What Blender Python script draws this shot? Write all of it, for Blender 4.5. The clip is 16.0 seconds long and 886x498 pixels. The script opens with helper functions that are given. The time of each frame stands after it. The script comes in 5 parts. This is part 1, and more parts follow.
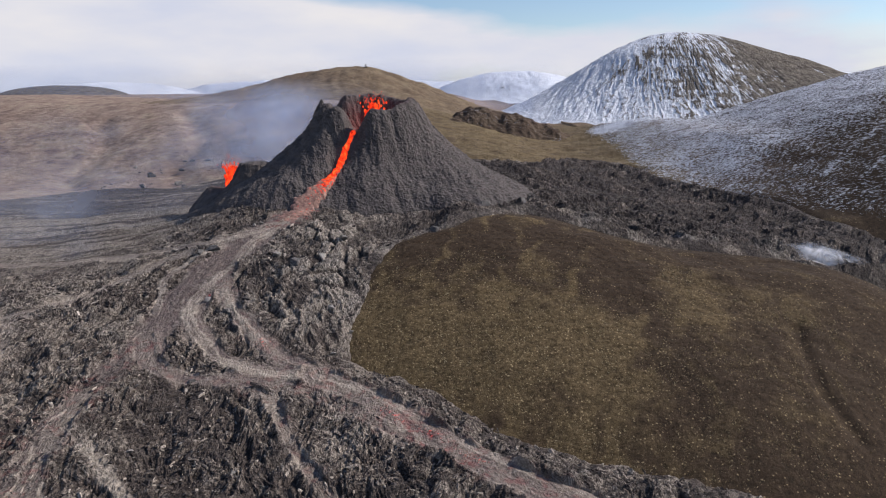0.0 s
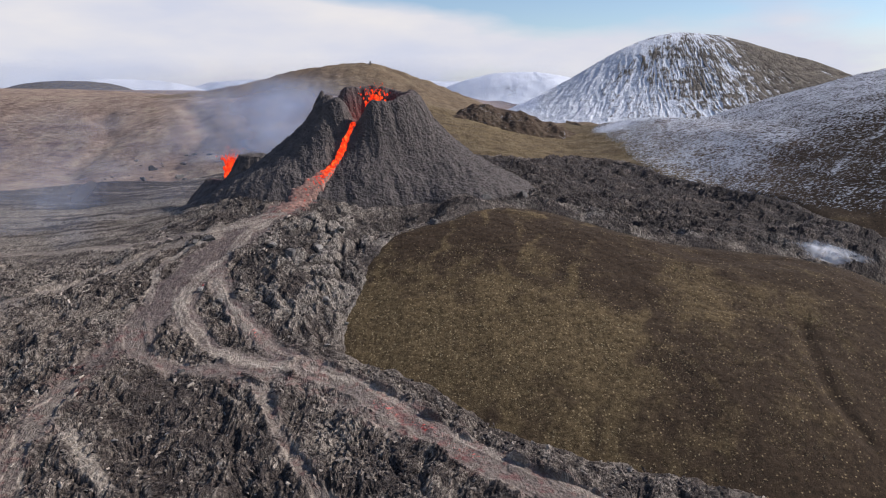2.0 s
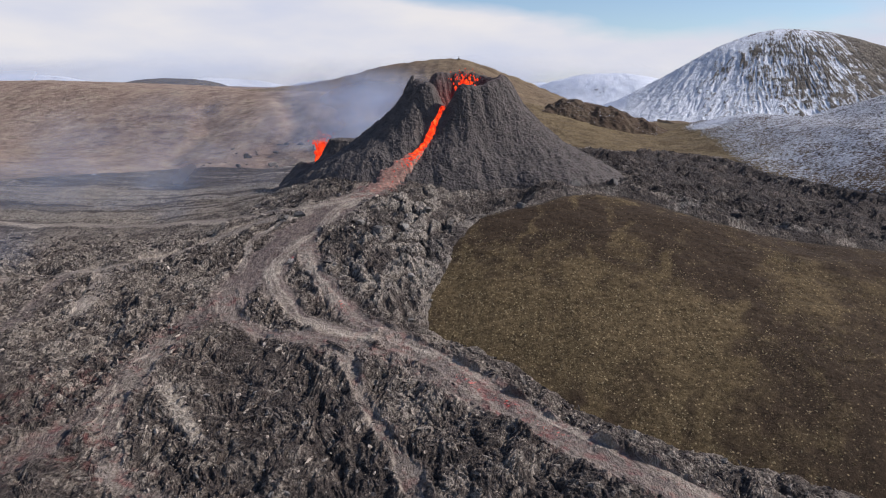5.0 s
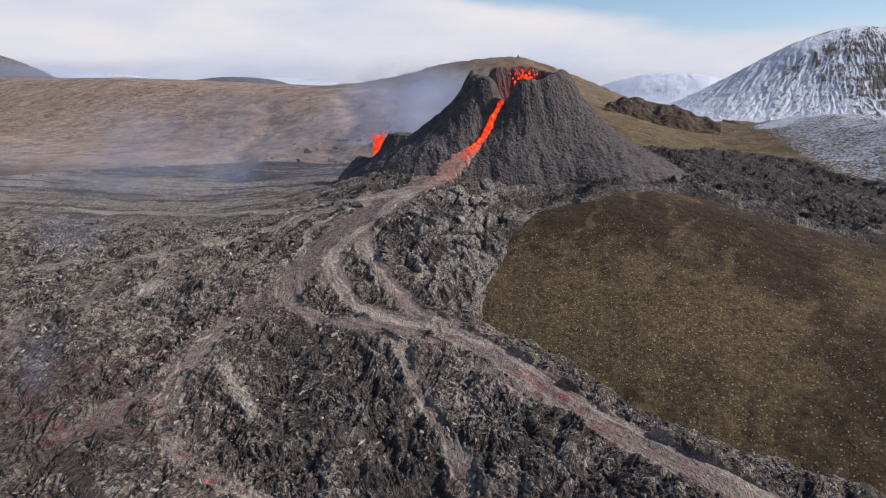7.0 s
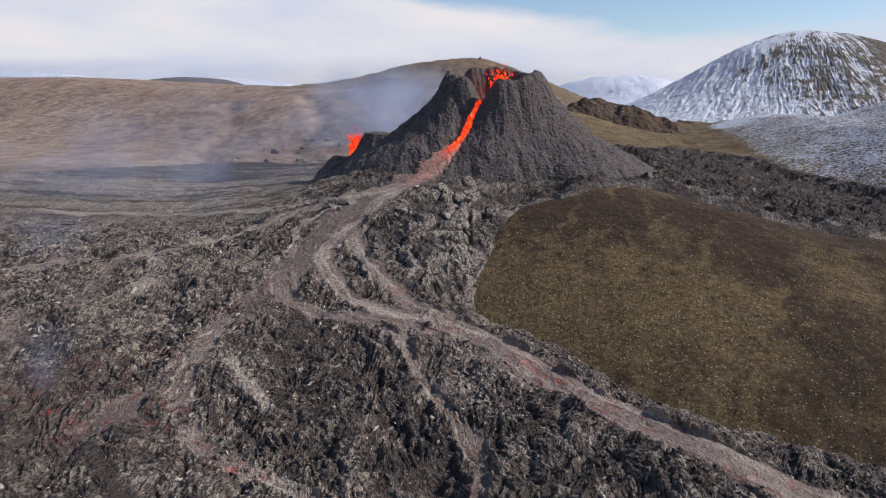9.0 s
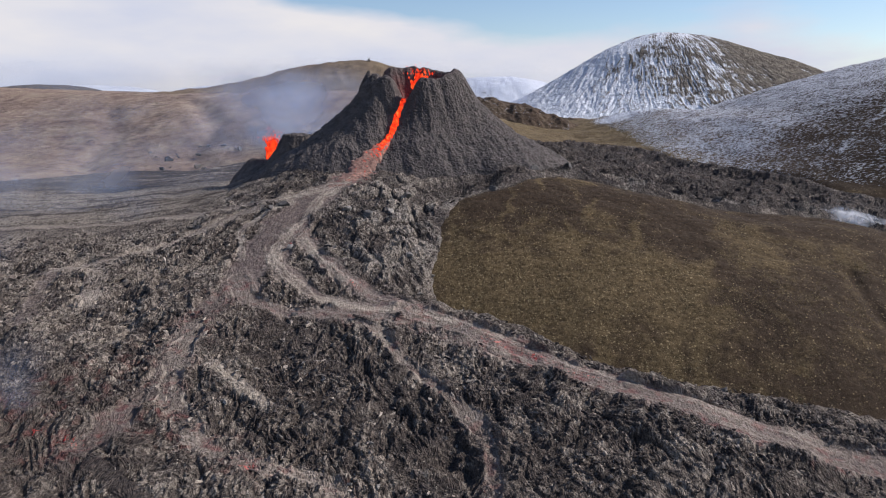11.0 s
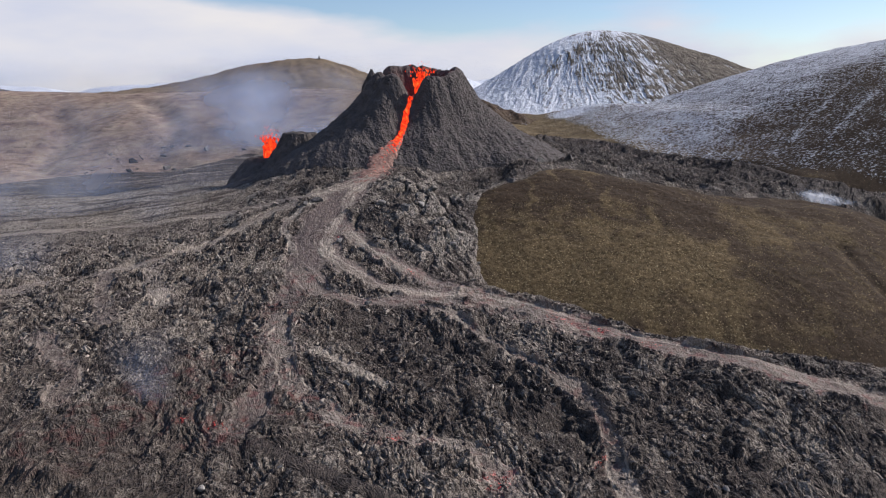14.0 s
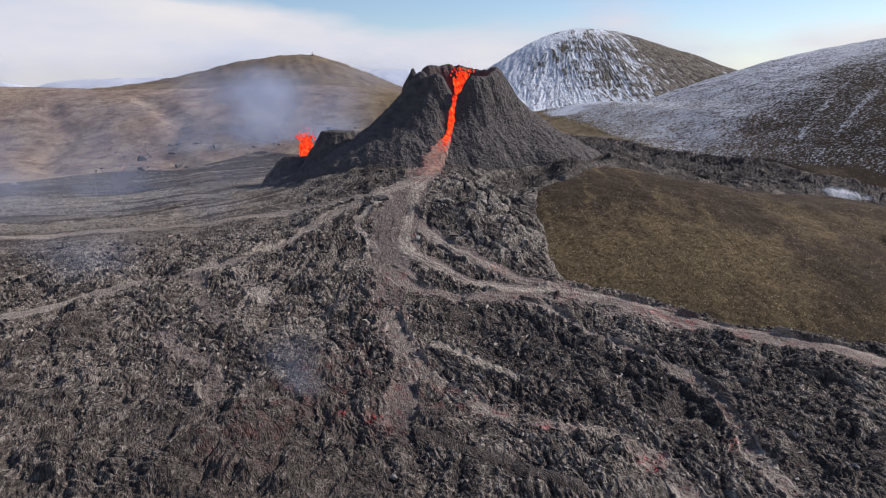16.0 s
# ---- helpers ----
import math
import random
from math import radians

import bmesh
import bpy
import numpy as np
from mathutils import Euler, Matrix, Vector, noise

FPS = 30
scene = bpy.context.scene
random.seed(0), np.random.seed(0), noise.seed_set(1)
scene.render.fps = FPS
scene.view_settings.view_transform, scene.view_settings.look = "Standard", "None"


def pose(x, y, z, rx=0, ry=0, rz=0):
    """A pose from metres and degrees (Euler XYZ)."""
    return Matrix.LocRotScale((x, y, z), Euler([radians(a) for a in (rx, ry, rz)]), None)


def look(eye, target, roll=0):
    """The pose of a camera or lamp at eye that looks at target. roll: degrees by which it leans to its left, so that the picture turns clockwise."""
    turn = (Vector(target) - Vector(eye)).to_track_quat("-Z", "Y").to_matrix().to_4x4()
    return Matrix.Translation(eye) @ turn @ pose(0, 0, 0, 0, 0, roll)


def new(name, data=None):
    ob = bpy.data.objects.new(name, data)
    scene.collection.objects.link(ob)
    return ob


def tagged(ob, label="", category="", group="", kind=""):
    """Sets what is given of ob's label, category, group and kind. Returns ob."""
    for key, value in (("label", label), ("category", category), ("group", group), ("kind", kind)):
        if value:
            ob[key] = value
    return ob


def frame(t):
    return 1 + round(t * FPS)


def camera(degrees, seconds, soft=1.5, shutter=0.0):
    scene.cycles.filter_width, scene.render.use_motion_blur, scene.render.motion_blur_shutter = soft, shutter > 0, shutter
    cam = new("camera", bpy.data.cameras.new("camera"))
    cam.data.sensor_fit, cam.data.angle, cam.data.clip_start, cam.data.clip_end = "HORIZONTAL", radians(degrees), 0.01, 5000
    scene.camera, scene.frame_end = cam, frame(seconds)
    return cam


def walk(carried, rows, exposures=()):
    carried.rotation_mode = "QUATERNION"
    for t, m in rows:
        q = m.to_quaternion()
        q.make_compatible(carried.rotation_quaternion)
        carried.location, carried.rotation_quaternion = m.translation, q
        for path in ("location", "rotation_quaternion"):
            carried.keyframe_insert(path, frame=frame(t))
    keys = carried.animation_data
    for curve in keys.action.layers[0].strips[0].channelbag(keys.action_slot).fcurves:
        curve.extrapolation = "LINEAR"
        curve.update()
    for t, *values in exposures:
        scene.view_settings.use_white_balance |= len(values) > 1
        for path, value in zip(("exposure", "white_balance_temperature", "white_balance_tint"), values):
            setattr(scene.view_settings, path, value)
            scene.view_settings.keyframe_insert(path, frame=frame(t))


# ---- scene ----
cam = camera(66.3, 16.0, soft=1.1)
PATH = [
    (0, (3.952, -2.926, 45.333), (3.884, -0.978, 44.884), -0.6),
    (0.5, (4.983, -1.888, 44.949), (4.913, 0.06, 44.5), -0.4),
    (1, (5.571, -1.048, 44.418), (5.5, 0.899, 43.968), -0.3),
    (1.5, (5.289, -0.737, 43.622), (5.22, 1.211, 43.173), -0.1),
    (2, (4.989, -0.634, 43.065), (4.909, 1.314, 42.618), -0.0),
    (2.5, (4.823, -0.533, 42.575), (4.73, 1.415, 42.13), 0.0),
    (3, (4.294, -0.414, 41.879), (4.159, 1.532, 41.434), 0.2),
    (3.5, (4.127, -0.281, 41.14), (3.956, 1.661, 40.694), 0.3),
    (4, (3.978, -0.229, 40.193), (3.761, 1.709, 39.749), 0.3),
    (4.5, (3.847, -0.227, 39.336), (3.583, 1.706, 38.893), 0.4),
    (7, (3.677, -0.591, 37.072), (3.205, 1.301, 36.628), 0.8),
    (7.5, (3.54, -1.289, 37.176), (3.063, 0.602, 36.732), 0.8),
    (8, (2.422, -2.422, 37.026), (1.957, -0.528, 36.583), 0.9),
    (8.5, (0.628, -3.928, 36.762), (0.192, -2.027, 36.322), 1.0),
    (9, (-1.879, -5.549, 36.621), (-2.225, -3.629, 36.182), 0.9),
    (9.5, (-5.026, -7.139, 36.449), (-5.243, -5.199, 36.012), 0.7),
    (12, (-22.787, -13.314, 34.867), (-22.716, -11.362, 34.439), -0.7),
    (12.5, (-26.509, -14.719, 35.04), (-26.395, -12.769, 34.609), -0.8),
    (13, (-30.564, -15.845, 35.207), (-30.402, -13.899, 34.774), -0.8),
    (13.5, (-35.19, -16.593, 35.351), (-34.992, -14.651, 34.915), -0.8),
    (14, (-40.055, -17.105, 35.495), (-39.832, -15.166, 35.057), -0.8),
    (14.5, (-45.346, -17.517, 35.657), (-45.107, -15.58, 35.218), -0.8),
    (15, (-51.016, -17.688, 35.983), (-50.738, -15.758, 35.541), -0.8),
    (15.5, (-57.156, -17.627, 36.389), (-56.845, -15.702, 35.943), -0.7),
    (16, (-63.576, -17.42, 36.822), (-63.249, -15.499, 36.371), -0.6),
]
walk(cam, [(t, look(eye, target, roll)) for t, eye, target, roll in PATH], [(0, 0.09, 6390, 16), (16, 0.09, 6390, 16)])

# ---- light ----
world = bpy.data.worlds.new("sky")
scene.world = world
world.use_nodes = True
SUN_TO = Vector((0.80, 0.15, 0.57)).normalized()          # towards the sun
wn, wl = world.node_tree.nodes, world.node_tree.links
wn.clear()
w_out, w_bg = wn.new("ShaderNodeOutputWorld"), wn.new("ShaderNodeBackground")
w_sky = wn.new("ShaderNodeTexSky")
w_sky.sky_type, w_sky.sun_disc = "NISHITA", False
w_sky.sun_elevation = math.asin(SUN_TO.z)
w_sky.sun_rotation = math.atan2(SUN_TO.x, SUN_TO.y)
w_sky.air_density, w_sky.dust_density, w_sky.ozone_density = 1.0, 0.3, 3.2
w_gain = wn.new("ShaderNodeVectorMath")
w_gain.operation = "SCALE"
w_gain.inputs["Scale"].default_value = 0.115
w_co, w_map = wn.new("ShaderNodeTexCoord"), wn.new("ShaderNodeMapping")
w_map.inputs["Scale"].default_value = (1.6, 1.6, 5.5)
w_map.inputs["Location"].default_value = (3.1, 0.4, 0.2)
w_noise = wn.new("ShaderNodeTexNoise")
w_noise.inputs["Scale"].default_value, w_noise.inputs["Detail"].default_value = 1.7, 5.0
w_noise.inputs["Roughness"].default_value = 0.52
w_split, w_lift, w_sum = wn.new("ShaderNodeSeparateXYZ"), wn.new("ShaderNodeMath"), wn.new("ShaderNodeMath")
w_lift.operation, w_sum.operation = "MULTIPLY", "ADD"
w_lift.inputs[1].default_value = -1.5
w_ramp = wn.new("ShaderNodeValToRGB")
w_ramp.color_ramp.elements[0].position, w_ramp.color_ramp.elements[1].position = 0.26, 0.46
w_tone = wn.new("ShaderNodeTexNoise")
w_tone.inputs["Scale"].default_value, w_tone.inputs["Detail"].default_value = 2.3, 5.0
w_cloud = wn.new("ShaderNodeValToRGB")
w_cloud.color_ramp.elements[0].position, w_cloud.color_ramp.elements[1].position = 0.3, 0.7
w_cloud.color_ramp.elements[0].color = (0.54, 0.60, 0.72, 1)
w_cloud.color_ramp.elements[1].color = (0.77, 0.765, 0.74, 1)
w_mix = wn.new("ShaderNodeMix")
w_mix.data_type = "RGBA"
wl.new(w_sky.outputs[0], w_gain.inputs[0])
wl.new(w_co.outputs["Generated"], w_map.inputs[0])
wl.new(w_map.outputs[0], w_noise.inputs[0])
wl.new(w_map.outputs[0], w_tone.inputs[0])
wl.new(w_co.outputs["Generated"], w_split.inputs[0])
wl.new(w_split.outputs[2], w_lift.inputs[0])
wl.new(w_lift.outputs[0], w_sum.inputs[0])
wl.new(w_noise.outputs[0], w_sum.inputs[1])
w_side, w_all = wn.new("ShaderNodeMath"), wn.new("ShaderNodeMath")       # thicker cloud to the west
w_side.operation, w_all.operation = "MULTIPLY", "ADD"
w_side.inputs[1].default_value = -0.37
wl.new(w_split.outputs[0], w_side.inputs[0])
wl.new(w_sum.outputs[0], w_all.inputs[0])
wl.new(w_side.outputs[0], w_all.inputs[1])
w_ratio = wn.new("ShaderNodeMath")                                         # a gap in the cloud, low to the north
w_ratio.operation = "DIVIDE"
wl.new(w_split.outputs[0], w_ratio.inputs[0])
wl.new(w_split.outputs[1], w_ratio.inputs[1])
w_far, w_place = wn.new("ShaderNodeVectorMath"), wn.new("ShaderNodeCombineXYZ")
w_far.operation = "DISTANCE"
w_stretch = wn.new("ShaderNodeMath")
w_stretch.operation = "MULTIPLY"
w_stretch.inputs[1].default_value = 2.6
wl.new(w_split.outputs[2], w_stretch.inputs[0])
wl.new(w_ratio.outputs[0], w_place.inputs[0])
wl.new(w_stretch.outputs[0], w_place.inputs[1])
wl.new(w_place.outputs[0], w_far.inputs[0])
w_far.inputs[1].default_value = (0.04, 0.45, 0)
w_gap, w_open = wn.new("ShaderNodeMapRange"), wn.new("ShaderNodeMath")
w_gap.inputs["From Min"].default_value, w_gap.inputs["From Max"].default_value = 0.05, 0.30
w_gap.inputs["To Min"].default_value, w_gap.inputs["To Max"].default_value = -0.30, 0.08
w_open.operation = "ADD"
wl.new(w_far.outputs["Value"], w_gap.inputs["Value"])
wl.new(w_all.outputs[0], w_open.inputs[0])
wl.new(w_gap.outputs[0], w_open.inputs[1])
wl.new(w_open.outputs[0], w_ramp.inputs[0])
wl.new(w_tone.outputs[0], w_cloud.inputs[0])
wl.new(w_ramp.outputs[0], w_mix.inputs[0])
wl.new(w_gain.outputs[0], w_mix.inputs[6])
wl.new(w_cloud.outputs[0], w_mix.inputs[7])
wl.new(w_mix.outputs[2], w_bg.inputs[0])
w_bg.inputs[1].default_value = 1.0
wl.new(w_bg.outputs[0], w_out.inputs[0])
sun = new("sun", bpy.data.lights.new("sun", "SUN"))
sun.data.energy, sun.data.angle, sun.data.color = 4.8, radians(0.6), (1.0, 0.94, 0.85)
sun.matrix_world = look((200, 0, 300), Vector((200, 0, 300)) - SUN_TO)


# ---- noise on arrays ----
TABLES = np.random.default_rng(7).random((61, 256, 256), np.float32)


def hashed(ix, iy, seed):
    return TABLES[seed % 61, ix.astype(np.int32) & 255, iy.astype(np.int32) & 255]


def soft(x, y, seed=0):
    """Smooth gradient noise, about -1 to 1."""
    ix, iy = np.floor(x), np.floor(y)
    fx, fy = x - ix, y - iy
    u, v = fx * fx * fx * (fx * (fx * 6 - 15) + 10), fy * fy * fy * (fy * (fy * 6 - 15) + 10)
    def corner(dx, dy):
        a = hashed(ix + dx, iy + dy, seed) * 2 * math.pi
        return np.cos(a) * (fx - dx) + np.sin(a) * (fy - dy)
    low = corner(0, 0) * (1 - u) + corner(1, 0) * u
    high = corner(0, 1) * (1 - u) + corner(1, 1) * u
    return (low * (1 - v) + high * v) * 1.45


def layers(x, y, size, count, seed=0, gain=0.5):
    total, amp, s = 0.0, 1.0, 1.0 / size
    for n in range(count):
        total = total + amp * soft(x * s + 17.3 * n, y * s - 9.1 * n, seed + n)
        amp, s = amp * gain, s * 2.03
    return total


def blocks(x, y, size, seed=0, turned=False):
    """Broken plates: for each place its plate's random height and tilt, and the gap to the next plate."""
    px, py = x / size, y / size
    ix, iy = np.floor(px), np.floor(py)
    d1, d2 = np.full(np.shape(x), 9.0), np.full(np.shape(x), 9.0)
    height, rand, angle = np.zeros(np.shape(x)), np.zeros(np.shape(x)), np.zeros(np.shape(x))
    for dx in (-1, 0, 1):
        for dy in (-1, 0, 1):
            cx, cy = ix + dx, iy + dy
            qx = cx + 0.1 + 0.8 * hashed(cx, cy, seed)
            qy = cy + 0.1 + 0.8 * hashed(cx, cy, seed + 1)
            d = np.hypot(px - qx, py - qy)
            r = hashed(cx, cy, seed + 2)
            a = hashed(cx, cy, seed + 3) * 2 * math.pi
            h = r + 0.9 * (np.cos(a) * (px - qx) + np.sin(a) * (py - qy))
            near = d < d1
            d2 = np.where(near, d1, np.minimum(d2, d))
            height, rand, angle = np.where(near, h, height), np.where(near, r, rand), np.where(near, a, angle)
            d1 = np.where(near, d, d1)
    return (height, d2 - d1, rand, angle) if turned else (height, d2 - d1, rand)


# ---- meshes ----
def mesh_from(name, verts, quads, material, attrs=(), smooth=True):
    me = bpy.data.meshes.new(name)
    verts, quads = np.asarray(verts, np.float32), np.asarray(quads, np.int32)
    me.vertices.add(len(verts))
    me.vertices.foreach_set("co", verts.ravel())
    n = quads.shape[1]
    me.loops.add(quads.size)
    me.loops.foreach_set("vertex_index", quads.ravel())
    me.polygons.add(len(quads))
    me.polygons.foreach_set("loop_start", np.arange(0, quads.size, n, dtype=np.int32))
    me.polygons.foreach_set("loop_total", np.full(len(quads), n, np.int32))
    me.polygons.foreach_set("use_smooth", np.full(len(quads), smooth))
    me.update(calc_edges=True)
    for key, values in attrs:
        a = me.attributes.new(key, "FLOAT", "POINT")
        a.data.foreach_set("value", np.asarray(values, np.float32).ravel())
    me.materials.append(material)
    return me


def grid_quads(rows, cols, keep=None, wrap=False):
    i = np.arange(rows * cols).reshape(rows, cols)
    if wrap:
        i = np.concatenate([i, i[:, :1]], 1)
    q = np.stack([i[:-1, :-1], i[:-1, 1:], i[1:, 1:], i[1:, :-1]], -1).reshape(-1, 4)
    return q if keep is None else q[keep.ravel()[q].any(1)]


def part(name, me, parent, label=""):
    ob = new(name, me)
    ob.parent = parent
    return tagged(ob, label) if label else ob


def sheet(name, x, y, z, material, attrs=(), keep=None, wrap=False, smooth=True):
    """A grid of places as one mesh, without the points that nothing uses."""
    rows, cols = x.shape
    q = grid_quads(rows, cols, keep, wrap)
    used = np.unique(q)
    back = np.zeros(x.size, np.int64)
    back[used] = np.arange(len(used))
    v = np.stack([x, y, z], -1).reshape(-1, 3)[used]
    return mesh_from(name, v, back[q], material, [(k, np.asarray(a).ravel()[used]) for k, a in attrs], smooth)


# ---- materials ----
class Nodes:
    """A small builder of node materials."""
    def __init__(self, name):
        self.mat = bpy.data.materials.new(name)
        self.mat.use_nodes = True
        self.tree = self.mat.node_tree
        self.tree.nodes.clear()
        self.out = self.add("ShaderNodeOutputMaterial")
        self.coord = self.add("ShaderNodeTexCoord")

    def add(self, kind):
        return self.tree.nodes.new(kind)

    def link(self, a, b):
        self.tree.links.new(a, b)

    def put(self, value, socket):
        if isinstance(value, bpy.types.NodeSocket):
            self.link(value, socket)
        else:
            socket.default_value = value

    def noise(self, scale, detail=4.0, rough=0.55, stretch=(1, 1, 1), warp=0.0):
        m, n = self.add("ShaderNodeMapping"), self.add("ShaderNodeTexNoise")
        m.inputs["Scale"].default_value = stretch
        self.link(self.coord.outputs["Object"], m.inputs[0])
        self.link(m.outputs[0], n.inputs["Vector"])
        n.inputs["Scale"].default_value, n.inputs["Detail"].default_value = scale, detail
        n.inputs["Roughness"].default_value, n.inputs["Distortion"].default_value = rough, warp
        return n.outputs[0]

    def cells(self, scale, what="Distance", feature="F1"):
        n = self.add("ShaderNodeTexVoronoi")
        n.feature = feature
        self.link(self.coord.outputs["Object"], n.inputs["Vector"])
        n.inputs["Scale"].default_value = scale
        return n.outputs[what]

    def flakes(self, scale, stretch=(1, 1, 1), turn=0.0, warp=0.5):
        """Plates of random tone: the tone, and the distance from the plate's middle."""
        m, w, s, a, v = (self.add("ShaderNode" + k) for k in ("Mapping", "TexNoise", "VectorMath", "VectorMath", "TexVoronoi"))
        m.inputs["Scale"].default_value, m.inputs["Rotation"].default_value = stretch, (0, 0, radians(turn))
        self.link(self.coord.outputs["Object"], m.inputs[0])
        w.inputs["Scale"].default_value, w.inputs["Detail"].default_value = 0.6, 3.0
        self.link(m.outputs[0], w.inputs["Vector"])
        s.operation, a.operation = "SCALE", "ADD"
        s.inputs["Scale"].default_value = warp * 4
        self.link(w.outputs[1], s.inputs[0])
        self.link(m.outputs[0], a.inputs[0])
        self.link(s.outputs[0], a.inputs[1])
        self.link(a.outputs[0], v.inputs["Vector"])
        v.inputs["Scale"].default_value = scale
        g = self.add("ShaderNodeSeparateColor")
        self.link(v.outputs["Color"], g.inputs[0])
        return g.outputs[0], v.outputs["Distance"]

    def strands(self, scale, stretch, turn, sway):
        """Long thin folds that swirl: noise drawn out along one way, in bent coordinates."""
        w, s, a, m, v = (self.add("ShaderNode" + k) for k in ("TexNoise", "VectorMath", "VectorMath", "Mapping", "TexNoise"))
        w.inputs["Scale"].default_value, w.inputs["Detail"].default_value = 0.13, 2.0
        self.link(self.coord.outputs["Object"], w.inputs["Vector"])
        s.operation, a.operation = "SCALE", "ADD"
        s.inputs["Scale"].default_value = sway
        self.link(w.outputs[1], s.inputs[0])
        self.link(self.coord.outputs["Object"], a.inputs[0])
        self.link(s.outputs[0], a.inputs[1])
        m.inputs["Scale"].default_value, m.inputs["Rotation"].default_value = stretch, (0, 0, radians(turn))
        self.link(a.outputs[0], m.inputs[0])
        self.link(m.outputs[0], v.inputs["Vector"])
        v.inputs["Scale"].default_value, v.inputs["Detail"].default_value, v.inputs["Distortion"].default_value = scale, 2.5, 0.6
        return self.math("SUBTRACT", 1.0, self.math("MULTIPLY", self.math("ABSOLUTE", self.math("SUBTRACT", v.outputs[0], 0.5)), 5.0), True)

    def attr(self, name):
        n = self.add("ShaderNodeAttribute")
        n.attribute_name = name
        return n.outputs["Fac"]

    def ramp(self, value, *stops):
        n = self.add("ShaderNodeValToRGB")
        e = n.color_ramp.elements
        while len(e) < len(stops):
            e.new(0.5)
        for k, (p, c) in zip(e, stops):
            k.position, k.color = p, (c, c, c, 1) if isinstance(c, (int, float)) else (*c, 1)
        self.put(value, n.inputs[0])
        return n.outputs[0]

    def mix(self, fac, a, b, kind="MIX"):
        n = self.add("ShaderNodeMix")
        n.data_type, n.blend_type = "RGBA", kind
        self.put(fac, n.inputs[0])
        for v, k in ((a, 6), (b, 7)):
            self.put(v if isinstance(v, bpy.types.NodeSocket) or len(v) == 4 else (*v, 1), n.inputs[k])
        return n.outputs[2]

    def math(self, kind, a, b=0.0, clamp=False):
        n = self.add("ShaderNodeMath")
        n.operation, n.use_clamp = kind, clamp
        self.put(a, n.inputs[0])
        self.put(b, n.inputs[1])
        return n.outputs[0]

    def bump(self, height, strength=0.5, distance=0.2, normal=None):
        n = self.add("ShaderNodeBump")
        n.inputs["Strength"].default_value, n.inputs["Distance"].default_value = strength, distance
        self.link(height, n.inputs["Height"])
        if normal is not None:
            self.link(normal, n.inputs["Normal"])
        return n.outputs[0]

    def surface(self, color, rough=0.9, normal=None, emission=None, power=None, specular=0.3):
        p = self.add("ShaderNodeBsdfPrincipled")
        self.put(color if isinstance(color, bpy.types.NodeSocket) else (*color, 1), p.inputs["Base Color"])
        self.put(rough, p.inputs["Roughness"])
        p.inputs["Specular IOR Level"].default_value = specular
        if normal is not None:
            self.link(normal, p.inputs["Normal"])
        if emission is not None:
            self.put(emission if isinstance(emission, bpy.types.NodeSocket) else (*emission, 1), p.inputs["Emission Color"])
            self.put(power, p.inputs["Emission Strength"])
        self.link(p.outputs[0], self.out.inputs[0])
        return self.mat


